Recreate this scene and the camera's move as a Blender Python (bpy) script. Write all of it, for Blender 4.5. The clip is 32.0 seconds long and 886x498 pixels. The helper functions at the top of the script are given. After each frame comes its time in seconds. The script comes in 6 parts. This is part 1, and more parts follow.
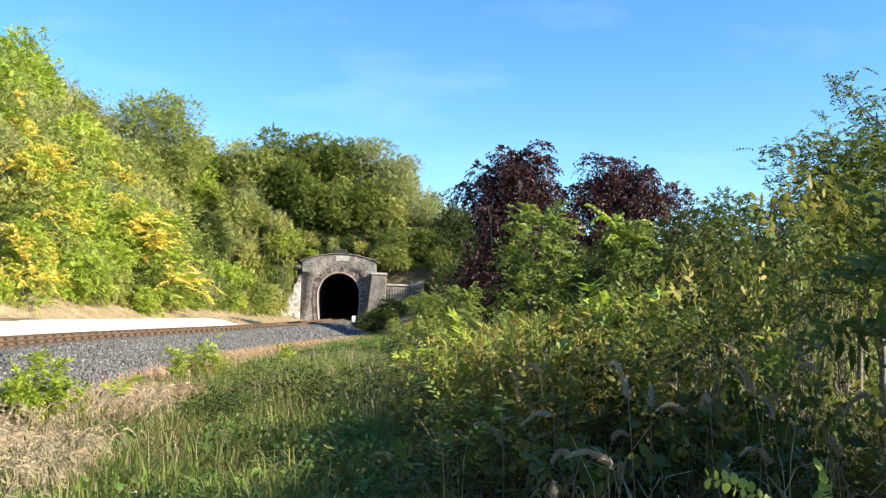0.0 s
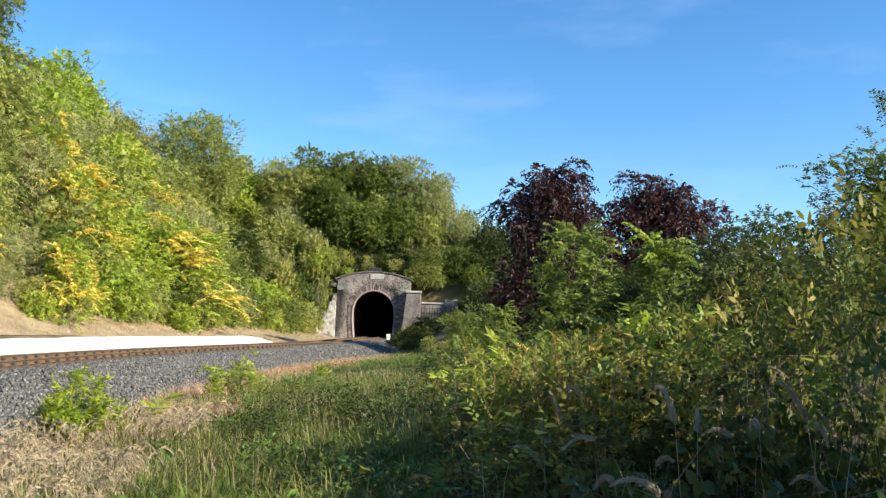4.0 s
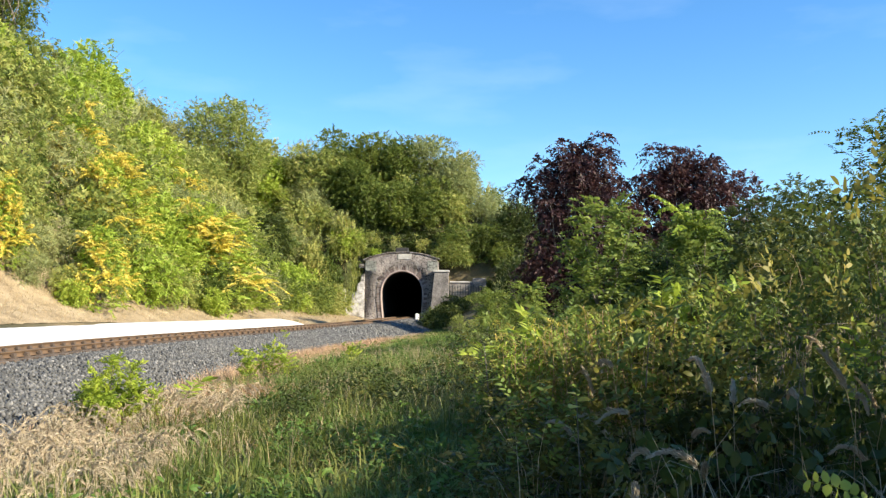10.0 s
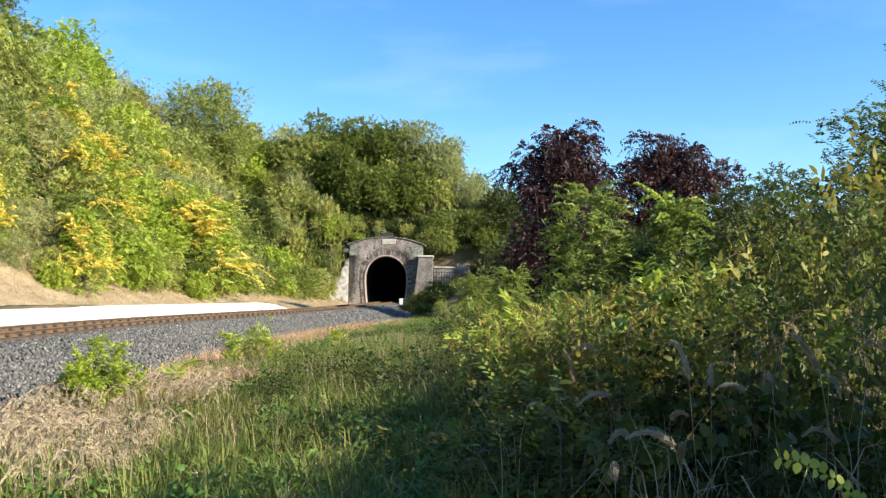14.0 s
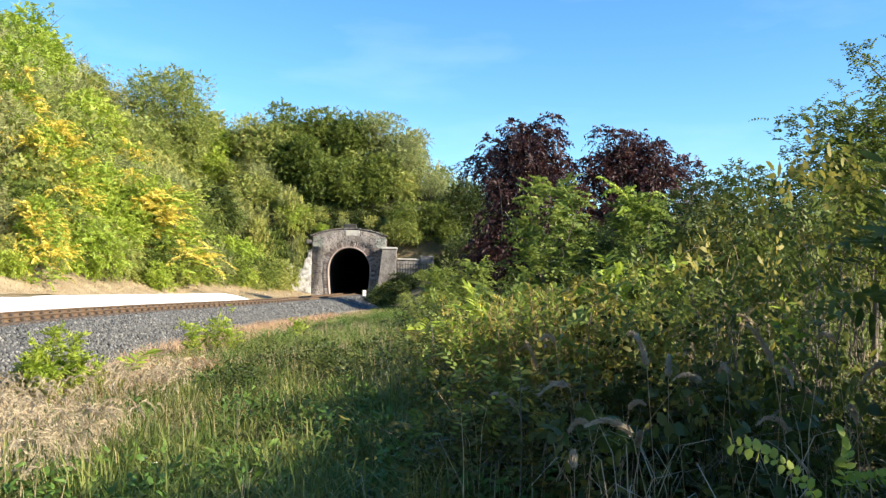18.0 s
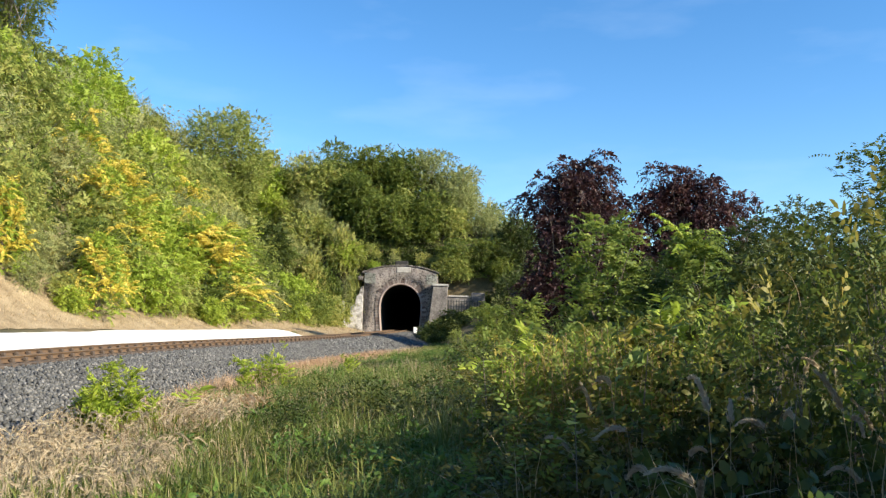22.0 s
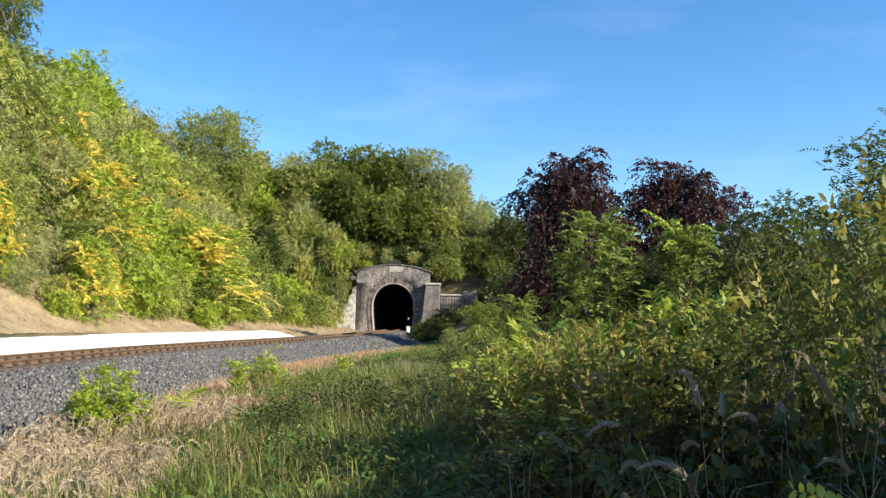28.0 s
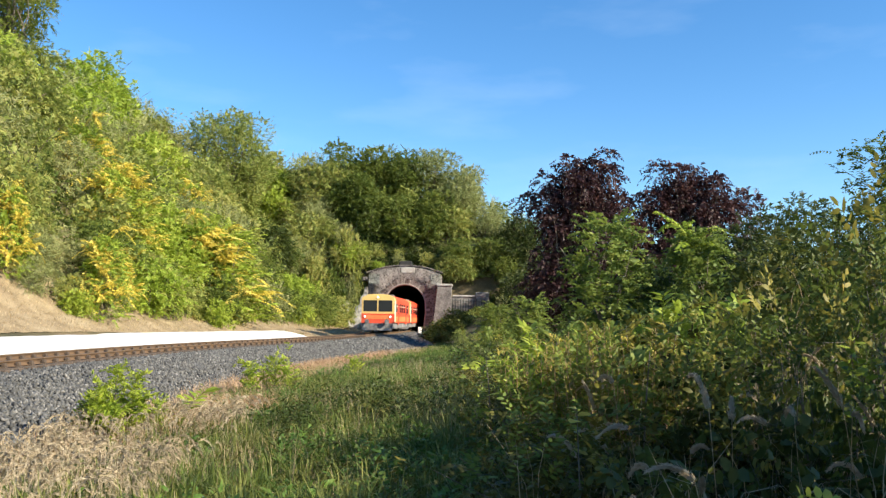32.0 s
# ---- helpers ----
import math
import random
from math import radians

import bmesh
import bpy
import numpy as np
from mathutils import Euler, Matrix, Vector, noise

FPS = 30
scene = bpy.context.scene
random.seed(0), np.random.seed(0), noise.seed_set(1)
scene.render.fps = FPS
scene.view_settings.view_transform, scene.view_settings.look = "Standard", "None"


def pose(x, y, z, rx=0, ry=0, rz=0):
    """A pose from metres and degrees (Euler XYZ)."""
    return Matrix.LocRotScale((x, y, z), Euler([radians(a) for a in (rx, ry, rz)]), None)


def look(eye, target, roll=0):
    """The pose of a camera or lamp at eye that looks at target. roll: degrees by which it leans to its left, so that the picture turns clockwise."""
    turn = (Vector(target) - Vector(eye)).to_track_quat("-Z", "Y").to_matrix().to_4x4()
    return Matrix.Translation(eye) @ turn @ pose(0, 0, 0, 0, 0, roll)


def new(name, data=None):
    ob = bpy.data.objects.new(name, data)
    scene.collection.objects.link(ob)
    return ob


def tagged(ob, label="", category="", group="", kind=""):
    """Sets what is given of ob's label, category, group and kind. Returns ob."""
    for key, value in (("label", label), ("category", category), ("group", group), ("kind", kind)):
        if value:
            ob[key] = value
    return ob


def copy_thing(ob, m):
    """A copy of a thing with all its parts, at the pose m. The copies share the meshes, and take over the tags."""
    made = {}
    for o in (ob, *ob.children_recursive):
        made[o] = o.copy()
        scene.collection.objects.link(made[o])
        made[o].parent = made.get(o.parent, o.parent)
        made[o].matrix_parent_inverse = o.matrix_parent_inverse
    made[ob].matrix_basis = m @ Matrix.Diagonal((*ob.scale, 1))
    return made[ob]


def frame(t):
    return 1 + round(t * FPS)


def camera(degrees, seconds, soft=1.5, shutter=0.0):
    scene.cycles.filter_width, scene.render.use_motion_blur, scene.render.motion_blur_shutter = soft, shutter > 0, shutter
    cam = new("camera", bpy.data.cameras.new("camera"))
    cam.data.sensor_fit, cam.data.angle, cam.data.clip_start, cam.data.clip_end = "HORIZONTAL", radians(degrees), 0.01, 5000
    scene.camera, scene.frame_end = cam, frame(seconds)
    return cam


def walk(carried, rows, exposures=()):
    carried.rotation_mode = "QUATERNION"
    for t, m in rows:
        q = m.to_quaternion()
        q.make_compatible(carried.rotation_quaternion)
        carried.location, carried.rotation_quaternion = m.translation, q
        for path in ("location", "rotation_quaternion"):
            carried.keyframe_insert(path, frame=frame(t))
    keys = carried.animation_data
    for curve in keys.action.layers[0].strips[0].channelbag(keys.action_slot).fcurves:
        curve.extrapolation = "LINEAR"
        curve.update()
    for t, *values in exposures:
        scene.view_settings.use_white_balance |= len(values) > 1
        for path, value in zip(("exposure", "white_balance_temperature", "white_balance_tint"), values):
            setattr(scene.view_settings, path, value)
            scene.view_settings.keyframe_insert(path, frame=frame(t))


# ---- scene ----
cam = camera(55.99, 32.0, soft=1.35)
PATH = [
    (0, pose(0.054, -0.067, 1.657, 94.319, -1.191, -3.682)),
    (0.5, pose(0.055, -0.064, 1.666, 95.130, -0.481, -3.001)),
    (1, pose(0.052, -0.051, 1.663, 95.260, -0.441, -2.812)),
    (1.5, pose(0.049, -0.013, 1.657, 94.925, -0.463, -2.026)),
    (2, pose(0.035, -0.049, 1.664, 95.192, -0.302, -1.842)),
    (2.5, pose(0.046, 0.045, 1.661, 95.575, -1.289, -1.601)),
    (3, pose(0.044, 0.069, 1.673, 96.196, -0.981, -1.590)),
    (3.5, pose(0.028, 0.010, 1.676, 95.935, -1.605, -1.524)),
    (5.5, pose(0.018, 0.041, 1.664, 94.691, 0.686, -0.907)),
    (6, pose(0.027, 0.060, 1.659, 94.742, 1.338, -1.373)),
    (6.5, pose(0.027, 0.056, 1.653, 94.105, 0.315, -1.538)),
    (7, pose(0.032, 0.104, 1.646, 93.995, 0.205, -0.914)),
    (7.5, pose(0.028, 0.072, 1.644, 93.638, 0.164, -0.888)),
    (8, pose(0.019, 0.037, 1.648, 93.737, 0.053, -0.628)),
    (8.5, pose(0.022, 0.053, 1.642, 92.983, 0.165, -0.386)),
    (9, pose(0.021, 0.039, 1.638, 92.490, 0.338, -0.906)),
    (9.5, pose(0.018, 0.073, 1.645, 93.395, -0.188, -0.030)),
    (10, pose(0.015, 0.055, 1.658, 94.039, -0.078, 0.626)),
    (10.5, pose(0.005, 0.000, 1.665, 94.462, -0.217, 0.618)),
    (11, pose(0.014, 0.001, 1.662, 94.944, 0.066, 0.145)),
    (11.5, pose(0.023, 0.069, 1.646, 94.267, -0.549, -0.246)),
    (12, pose(0.018, 0.049, 1.650, 94.065, -0.620, -0.080)),
    (12.5, pose(-0.006, -0.026, 1.656, 93.636, -0.262, 1.319)),
    (13, pose(-0.000, 0.000, 1.650, 93.440, -0.000, 1.440)),
    (13.5, pose(-0.006, 0.001, 1.648, 92.971, -0.522, 0.634)),
    (14, pose(0.005, -0.030, 1.648, 93.041, -0.503, -0.487)),
    (14.5, pose(0.011, -0.020, 1.649, 93.266, -0.353, -0.455)),
    (16.5, pose(-0.002, -0.021, 1.637, 92.543, -1.217, -0.855)),
    (17, pose(-0.003, -0.029, 1.636, 92.484, -0.797, -0.725)),
    (17.5, pose(0.004, -0.054, 1.634, 92.724, -0.997, -2.073)),
    (18, pose(0.004, -0.063, 1.635, 92.535, -0.912, -2.998)),
    (18.5, pose(0.002, -0.048, 1.630, 92.443, -0.997, -2.507)),
    (19, pose(0.001, -0.050, 1.632, 92.337, -1.043, -2.359)),
    (19.5, pose(-0.004, -0.046, 1.660, 94.819, -1.020, -1.017)),
    (20, pose(-0.007, -0.034, 1.664, 95.154, -0.683, 0.336)),
    (20.5, pose(-0.006, -0.029, 1.665, 95.627, -0.994, 0.724)),
    (21, pose(-0.005, -0.016, 1.661, 95.447, -0.787, 0.865)),
    (21.5, pose(-0.003, -0.016, 1.661, 95.346, -0.916, 0.450)),
    (22, pose(-0.008, -0.009, 1.658, 94.997, -1.278, 0.491)),
    (22.5, pose(-0.002, 0.017, 1.654, 95.053, -0.748, 0.458)),
    (23, pose(0.002, 0.016, 1.655, 95.070, 0.060, -0.604)),
    (23.5, pose(0.014, 0.007, 1.659, 95.219, 0.059, -1.727)),
    (24, pose(0.011, -0.002, 1.658, 95.110, -1.040, -1.049)),
    (24.5, pose(0.005, -0.018, 1.661, 95.037, -0.974, -0.603)),
    (26.5, pose(0.001, -0.010, 1.656, 94.706, -0.544, -0.295)),
    (27, pose(0.003, 0.002, 1.652, 94.826, -0.715, -0.095)),
    (27.5, pose(0.003, -0.002, 1.653, 94.939, -0.607, 0.023)),
    (28, pose(-0.002, -0.019, 1.655, 94.928, -0.470, 0.006)),
    (28.5, pose(0.009, -0.021, 1.655, 95.114, -0.599, -1.122)),
    (29, pose(0.008, -0.022, 1.657, 95.084, -0.673, -1.009)),
    (29.5, pose(0.007, -0.007, 1.656, 94.877, -0.975, -0.154)),
    (30, pose(0.004, -0.005, 1.657, 94.778, -0.703, 0.670)),
    (30.5, pose(0.003, -0.003, 1.656, 94.860, -0.842, 0.725)),
    (31, pose(0.008, -0.020, 1.657, 95.045, -0.790, 0.279)),
    (31.5, pose(0.012, -0.050, 1.665, 95.091, -0.643, 0.113)),
    (32, pose(0.011, -0.044, 1.662, 94.976, -0.769, 0.806)),
]
walk(cam, PATH, [(0, 0.95), (1, 0.75), (2, 0.75), (3, 0.64), (6, 0.6), (7, 0.78), (8, 0.81), (9, 0.95), (10, 0.8), (11, 0.63), (13, 0.65), (14, 0.78), (17, 0.95), (18, 0.92), (19, 1.06), (20, 0.62), (21, 0.64), (23, 0.6), (32, 0.6)])

# ---- daylight: low autumn sun from the side, clear sky ----
SUN_AZ, SUN_EL = radians(116), radians(29)
world = bpy.data.worlds.new("sky")
scene.world = world
world.use_nodes = True
wn = world.node_tree
sky = wn.nodes.new("ShaderNodeTexSky")
sky.sky_type, sky.sun_disc = "NISHITA", False
sky.sun_elevation, sky.sun_rotation = SUN_EL, SUN_AZ
sky.air_density, sky.dust_density, sky.ozone_density = 1.0, 0.15, 4.0
vivid = wn.nodes.new("ShaderNodeHueSaturation")
vivid.inputs["Saturation"].default_value = 1.21
wn.links.new(sky.outputs[0], vivid.inputs["Color"])
coord = wn.nodes.new("ShaderNodeTexCoord")
stretch = wn.nodes.new("ShaderNodeMapping")
stretch.inputs["Scale"].default_value = (3.0, 3.0, 11.0)
wn.links.new(coord.outputs["Generated"], stretch.inputs["Vector"])
wisp = wn.nodes.new("ShaderNodeTexNoise")
wisp.inputs["Scale"].default_value, wisp.inputs["Detail"].default_value = 1.6, 6
wn.links.new(stretch.outputs[0], wisp.inputs["Vector"])
thin = wn.nodes.new("ShaderNodeMapRange")
thin.inputs["From Min"].default_value, thin.inputs["From Max"].default_value, thin.inputs["To Max"].default_value = 0.55, 0.9, 0.1
wn.links.new(wisp.outputs["Fac"], thin.inputs["Value"])
veil = wn.nodes.new("ShaderNodeMix")
veil.data_type = "RGBA"
veil.inputs[7].default_value = (7.0, 7.6, 8.0, 1)
wn.links.new(thin.outputs[0], veil.inputs[0])
wn.links.new(vivid.outputs[0], veil.inputs[6])
wn.links.new(veil.outputs[2], wn.nodes["Background"].inputs[0])
wn.nodes["Background"].inputs[1].default_value = 0.15
sun = new("sun", bpy.data.lights.new("sun", "SUN"))
sun.data.energy, sun.data.angle, sun.data.color = 6.8, radians(0.5), (1.0, 0.89, 0.70)
toward_sun = Vector((math.sin(SUN_AZ) * math.cos(SUN_EL), math.cos(SUN_AZ) * math.cos(SUN_EL), math.sin(SUN_EL)))
sun.matrix_world = look(toward_sun * 50, (0, 0, 0))

# ---- materials ----


def material(name, build):
    m = bpy.data.materials.new(name)
    m.use_nodes = True
    build(m.node_tree, m.node_tree.nodes["Principled BSDF"])
    return m


def ramp(nt, source, stops):
    r = nt.nodes.new("ShaderNodeValToRGB")
    while len(r.color_ramp.elements) < len(stops):
        r.color_ramp.elements.new(0.5)
    for e, (at, c) in zip(r.color_ramp.elements, stops):
        e.position, e.color = at, (*c, 1)
    nt.links.new(source, r.inputs[0])
    return r.outputs[0]


def noise_tex(nt, scale, detail=4, kind="Object", rough=0.6):
    tc = nt.nodes.new("ShaderNodeTexCoord")
    n = nt.nodes.new("ShaderNodeTexNoise")
    n.inputs["Scale"].default_value, n.inputs["Detail"].default_value, n.inputs["Roughness"].default_value = scale, detail, rough
    nt.links.new(tc.outputs[kind], n.inputs["Vector"])
    return n.outputs["Fac"]


def mix(nt, fac, a, b, blend="MIX"):
    m = nt.nodes.new("ShaderNodeMix")
    m.data_type, m.blend_type = "RGBA", blend
    for socket, value in ((m.inputs[0], fac), (m.inputs[6], a), (m.inputs[7], b)):
        if isinstance(value, (int, float)):
            socket.default_value = value
        elif isinstance(value, tuple):
            socket.default_value = (*value, 1)
        else:
            nt.links.new(value, socket)
    return m.outputs[2]


def bump(nt, p, height, strength, distance):
    b = nt.nodes.new("ShaderNodeBump")
    b.inputs["Strength"].default_value, b.inputs["Distance"].default_value = strength, distance
    nt.links.new(height, b.inputs["Height"])
    nt.links.new(b.outputs[0], p.inputs["Normal"])


def surface(name, stops, scale, fine, rough=0.9, strength=0.4, distance=0.02, metal=0.0, spread=0.25):
    """A plain surface: stains at one scale, grain at a finer one, relief from the grain."""
    def build(nt, p):
        big = ramp(nt, noise_tex(nt, scale), stops)
        grain = noise_tex(nt, fine, 6)
        speck = ramp(nt, grain, [(0.3, (1 - spread,) * 3), (0.7, (1 + spread * 0.4,) * 3)])
        nt.links.new(mix(nt, 1.0, big, speck, "MULTIPLY"), p.inputs["Base Color"])
        p.inputs["Roughness"].default_value, p.inputs["Metallic"].default_value = rough, metal
        bump(nt, p, grain, strength, distance)
    return material(name, build)


def leafy(name, stops, translucent=0.4, rough=0.5, gloss=0.3, patch=2.0):
    """Leaves: each plant, each bough and each leaf differs in hue; light passes through the blade."""
    def build(nt, p):
        oi = nt.nodes.new("ShaderNodeObjectInfo")
        geo = nt.nodes.new("ShaderNodeNewGeometry")
        ma = nt.nodes.new("ShaderNodeMath")
        ma.operation = "MULTIPLY_ADD"
        nt.links.new(geo.outputs["Random Per Island"], ma.inputs[0])
        ma.inputs[1].default_value = 0.2
        bough = nt.nodes.new("ShaderNodeMapRange")
        bough.inputs["From Min"].default_value, bough.inputs["From Max"].default_value, bough.inputs["To Max"].default_value = 0.36, 0.66, 0.52
        nt.links.new(noise_tex(nt, patch, 3), bough.inputs["Value"])
        mb = nt.nodes.new("ShaderNodeMath")
        mb.operation = "MULTIPLY_ADD"
        nt.links.new(oi.outputs["Random"], mb.inputs[0])
        mb.inputs[1].default_value = 0.28
        nt.links.new(bough.outputs[0], mb.inputs[2])
        nt.links.new(mb.outputs[0], ma.inputs[2])
        c = ramp(nt, ma.outputs[0], stops)
        nt.links.new(c, p.inputs["Base Color"])
        p.inputs["Roughness"].default_value = rough
        p.inputs["Specular IOR Level"].default_value = gloss
        tr = nt.nodes.new("ShaderNodeBsdfTranslucent")
        nt.links.new(c, tr.inputs["Color"])
        mx = nt.nodes.new("ShaderNodeMixShader")
        mx.inputs[0].default_value = translucent
        nt.links.new(p.outputs[0], mx.inputs[1])
        nt.links.new(tr.outputs[0], mx.inputs[2])
        nt.links.new(mx.outputs[0], nt.nodes["Material Output"].inputs["Surface"])
    return material(name, build)


def rubble(name, size, dark, mid, pale, joint, gap_width=0.09):
    """Rubble masonry: stones of uneven size, each of its own tone, with sunk joints."""
    def build(nt, p):
        tc = nt.nodes.new("ShaderNodeTexCoord")
        v = nt.nodes.new("ShaderNodeTexVoronoi")
        v.inputs["Scale"].default_value = 1.0 / size
        nt.links.new(tc.outputs["Object"], v.inputs["Vector"])
        sep = nt.nodes.new("ShaderNodeSeparateColor")
        nt.links.new(v.outputs["Color"], sep.inputs[0])
        stone = ramp(nt, sep.outputs[0], [(0.1, dark), (0.5, mid), (0.9, pale)])
        e = nt.nodes.new("ShaderNodeTexVoronoi")
        e.feature = "DISTANCE_TO_EDGE"
        e.inputs["Scale"].default_value = 1.0 / size
        nt.links.new(tc.outputs["Object"], e.inputs["Vector"])
        gap = ramp(nt, e.outputs["Distance"], [(gap_width * 0.35, (1, 1, 1)), (gap_width, (0, 0, 0))])
        stain = ramp(nt, noise_tex(nt, 0.7, 5), [(0.35, (0.62, 0.60, 0.58)), (0.65, (1.1, 1.08, 1.05))])
        c = mix(nt, 1.0, mix(nt, gap, stone, joint), stain, "MULTIPLY")
        nt.links.new(c, p.inputs["Base Color"])
        p.inputs["Roughness"].default_value = 0.9
        bump(nt, p, ramp(nt, e.outputs["Distance"], [(0.0, (0, 0, 0)), (0.2, (1, 1, 1))]), 0.8, 0.06)
    return material(name, build)


def pieces(name, stops, fine=12.0, rough=0.9):
    """Separate stones or bricks: each takes a tone of its own."""
    def build(nt, p):
        oi = nt.nodes.new("ShaderNodeObjectInfo")
        grain = noise_tex(nt, fine, 5)
        c = mix(nt, 1.0, ramp(nt, oi.outputs["Random"], stops), ramp(nt, grain, [(0.3, (0.65,) * 3), (0.7, (1.15,) * 3)]), "MULTIPLY")
        nt.links.new(c, p.inputs["Base Color"])
        p.inputs["Roughness"].default_value = rough
        bump(nt, p, grain, 0.5, 0.02)
    return material(name, build)


def stones(name, stops):
    """Loose stones joined in one sheet: a tone for each."""
    def build(nt, p):
        geo = nt.nodes.new("ShaderNodeNewGeometry")
        nt.links.new(ramp(nt, geo.outputs["Random Per Island"], stops), p.inputs["Base Color"])
        p.inputs["Roughness"].default_value = 0.85
    return material(name, build)


M_GROUND = surface("dry_soil_and_turf", [(0.3, (0.05, 0.05, 0.022)), (0.5, (0.10, 0.085, 0.04)), (0.7, (0.20, 0.15, 0.08))], 0.35, 9.0, 0.95, 0.8, 0.05)
M_TURF = surface("matted_dry_turf", [(0.3, (0.20, 0.145, 0.078)), (0.5, (0.31, 0.235, 0.135)), (0.7, (0.41, 0.325, 0.20))], 0.9, 14.0, 0.95, 1.0, 0.06, spread=0.35)
M_BALLAST = surface("grey_ballast", [(0.3, (0.085, 0.085, 0.08)), (0.7, (0.135, 0.133, 0.125))], 0.5, 11.0, 0.9, 1.0, 0.08, spread=0.7)
M_STONES = stones("loose_ballast_stones", [(0.0, (0.05, 0.05, 0.048)), (0.45, (0.09, 0.09, 0.085)), (0.9, (0.15, 0.146, 0.137)), (1.0, (0.25, 0.24, 0.22))])
M_PATH = surface("white_limestone_gravel", [(0.3, (0.72, 0.70, 0.66)), (0.7, (0.82, 0.80, 0.77))], 0.4, 20.0, 0.9, 0.3, 0.02, spread=0.1)
M_RAIL = surface("rusty_rail", [(0.3, (0.095, 0.058, 0.031)), (0.7, (0.165, 0.10, 0.053))], 2.0, 40.0, 0.8, 0.2, 0.004, 0.1)
M_RAILHEAD = surface("worn_rail_head", [(0.3, (0.16, 0.11, 0.07)), (0.7, (0.25, 0.185, 0.125))], 2.0, 30.0, 0.5, 0.1, 0.002, 0.6)
M_SLEEPER = surface("weathered_sleeper", [(0.3, (0.065, 0.047, 0.034)), (0.7, (0.13, 0.095, 0.068))], 3.0, 25.0, 0.9, 0.5, 0.01)
M_STONE = rubble("dark_rubble_masonry", 0.2, (0.075, 0.064, 0.06), (0.16, 0.138, 0.128), (0.27, 0.24, 0.222), (0.31, 0.28, 0.26), 0.16)
M_LICHEN = rubble("lichen_grown_masonry", 0.2, (0.085, 0.086, 0.078), (0.17, 0.178, 0.158), (0.27, 0.285, 0.255), (0.31, 0.32, 0.29), 0.16)
M_IRON = surface("weathered_dark_iron", [(0.3, (0.03, 0.036, 0.036)), (0.7, (0.07, 0.08, 0.078))], 3.0, 20.0, 0.7, 0.3, 0.004, 0.4)
M_WALL = surface("grey_weathered_ashlar", [(0.3, (0.13, 0.115, 0.105)), (0.5, (0.20, 0.18, 0.165)), (0.7, (0.30, 0.275, 0.25))], 1.3, 6.0, 0.9, 0.8, 0.04, spread=0.45)
M_CRUMBLE = surface("pale_crumbling_plaster", [(0.38, (0.13, 0.12, 0.10)), (0.47, (0.34, 0.315, 0.28)), (0.6, (0.62, 0.59, 0.55))], 1.1, 5.0, 0.9, 1.0, 0.06, spread=0.35)
M_COPING = surface("pale_weathered_concrete", [(0.3, (0.30, 0.28, 0.25)), (0.7, (0.52, 0.49, 0.44))], 1.2, 9.0, 0.9, 0.4, 0.02)
M_BRICK = pieces("arch_stones", [(0.0, (0.12, 0.085, 0.075)), (0.4, (0.21, 0.16, 0.14)), (0.7, (0.28, 0.235, 0.21)), (1.0, (0.38, 0.33, 0.30))])
M_EDGE = surface("pink_weathered_plaster", [(0.3, (0.25, 0.19, 0.168)), (0.7, (0.40, 0.32, 0.285))], 1.0, 7.0, 0.9, 0.4, 0.02)
M_LINING = surface("near_black_masonry", [(0.3, (0.02, 0.02, 0.02)), (0.7, (0.05, 0.048, 0.045))], 1.0, 8.0, 0.95, 0.5, 0.03)
M_BARK = surface("grey_brown_bark", [(0.3, (0.12, 0.095, 0.07)), (0.7, (0.26, 0.22, 0.17))], 3.0, 25.0, 0.9, 0.8, 0.02)
M_STRAW = leafy("straw", [(0.0, (0.36, 0.26, 0.14)), (0.5, (0.55, 0.43, 0.26)), (1.0, (0.68, 0.57, 0.39))], 0.3, 0.7)
M_RUSSET = leafy("russet_dry_grass", [(0.0, (0.34, 0.20, 0.11)), (0.5, (0.48, 0.31, 0.18)), (1.0, (0.60, 0.44, 0.28))], 0.3, 0.7)
M_PLUME = leafy("pale_seed_plume", [(0.0, (0.50, 0.41, 0.27)), (0.5, (0.63, 0.53, 0.38)), (1.0, (0.76, 0.68, 0.52))], 0.4, 0.8)
M_FOX = leafy("pale_foxtail_heads", [(0.0, (0.48, 0.38, 0.25)), (0.5, (0.63, 0.53, 0.37)), (1.0, (0.77, 0.68, 0.51))], 0.4, 0.8)
M_GRASS = leafy("green_grass", [(0.0, (0.035, 0.07, 0.016)), (0.4, (0.125, 0.172, 0.034)), (0.75, (0.27, 0.275, 0.075)), (1.0, (0.47, 0.41, 0.19))], 0.35, 0.6, patch=0.9)
M_WEED = leafy("fresh_weed_leaves", [(0.0, (0.04, 0.09, 0.018)), (0.5, (0.11, 0.20, 0.034)), (1.0, (0.23, 0.31, 0.06))], 0.35, 0.5, patch=0.9)
M_LEAF_MID = leafy("mixed_autumn_leaves", [(0.0, (0.11, 0.16, 0.035)), (0.35, (0.25, 0.30, 0.07)), (0.65, (0.40, 0.40, 0.11)), (0.9, (0.52, 0.45, 0.15)), (1.0, (0.62, 0.50, 0.14))], 0.45)
# dark hedgerow species; near the tunnel it also puts shade into leaf colour
M_LEAF_DARK = leafy("dark_and_shaded_leaves", [(0.0, (0.026, 0.042, 0.011)), (0.5, (0.065, 0.09, 0.019)), (0.85, (0.125, 0.14, 0.03)), (1.0, (0.28, 0.22, 0.052))], 0.35, 0.5, 0.25)
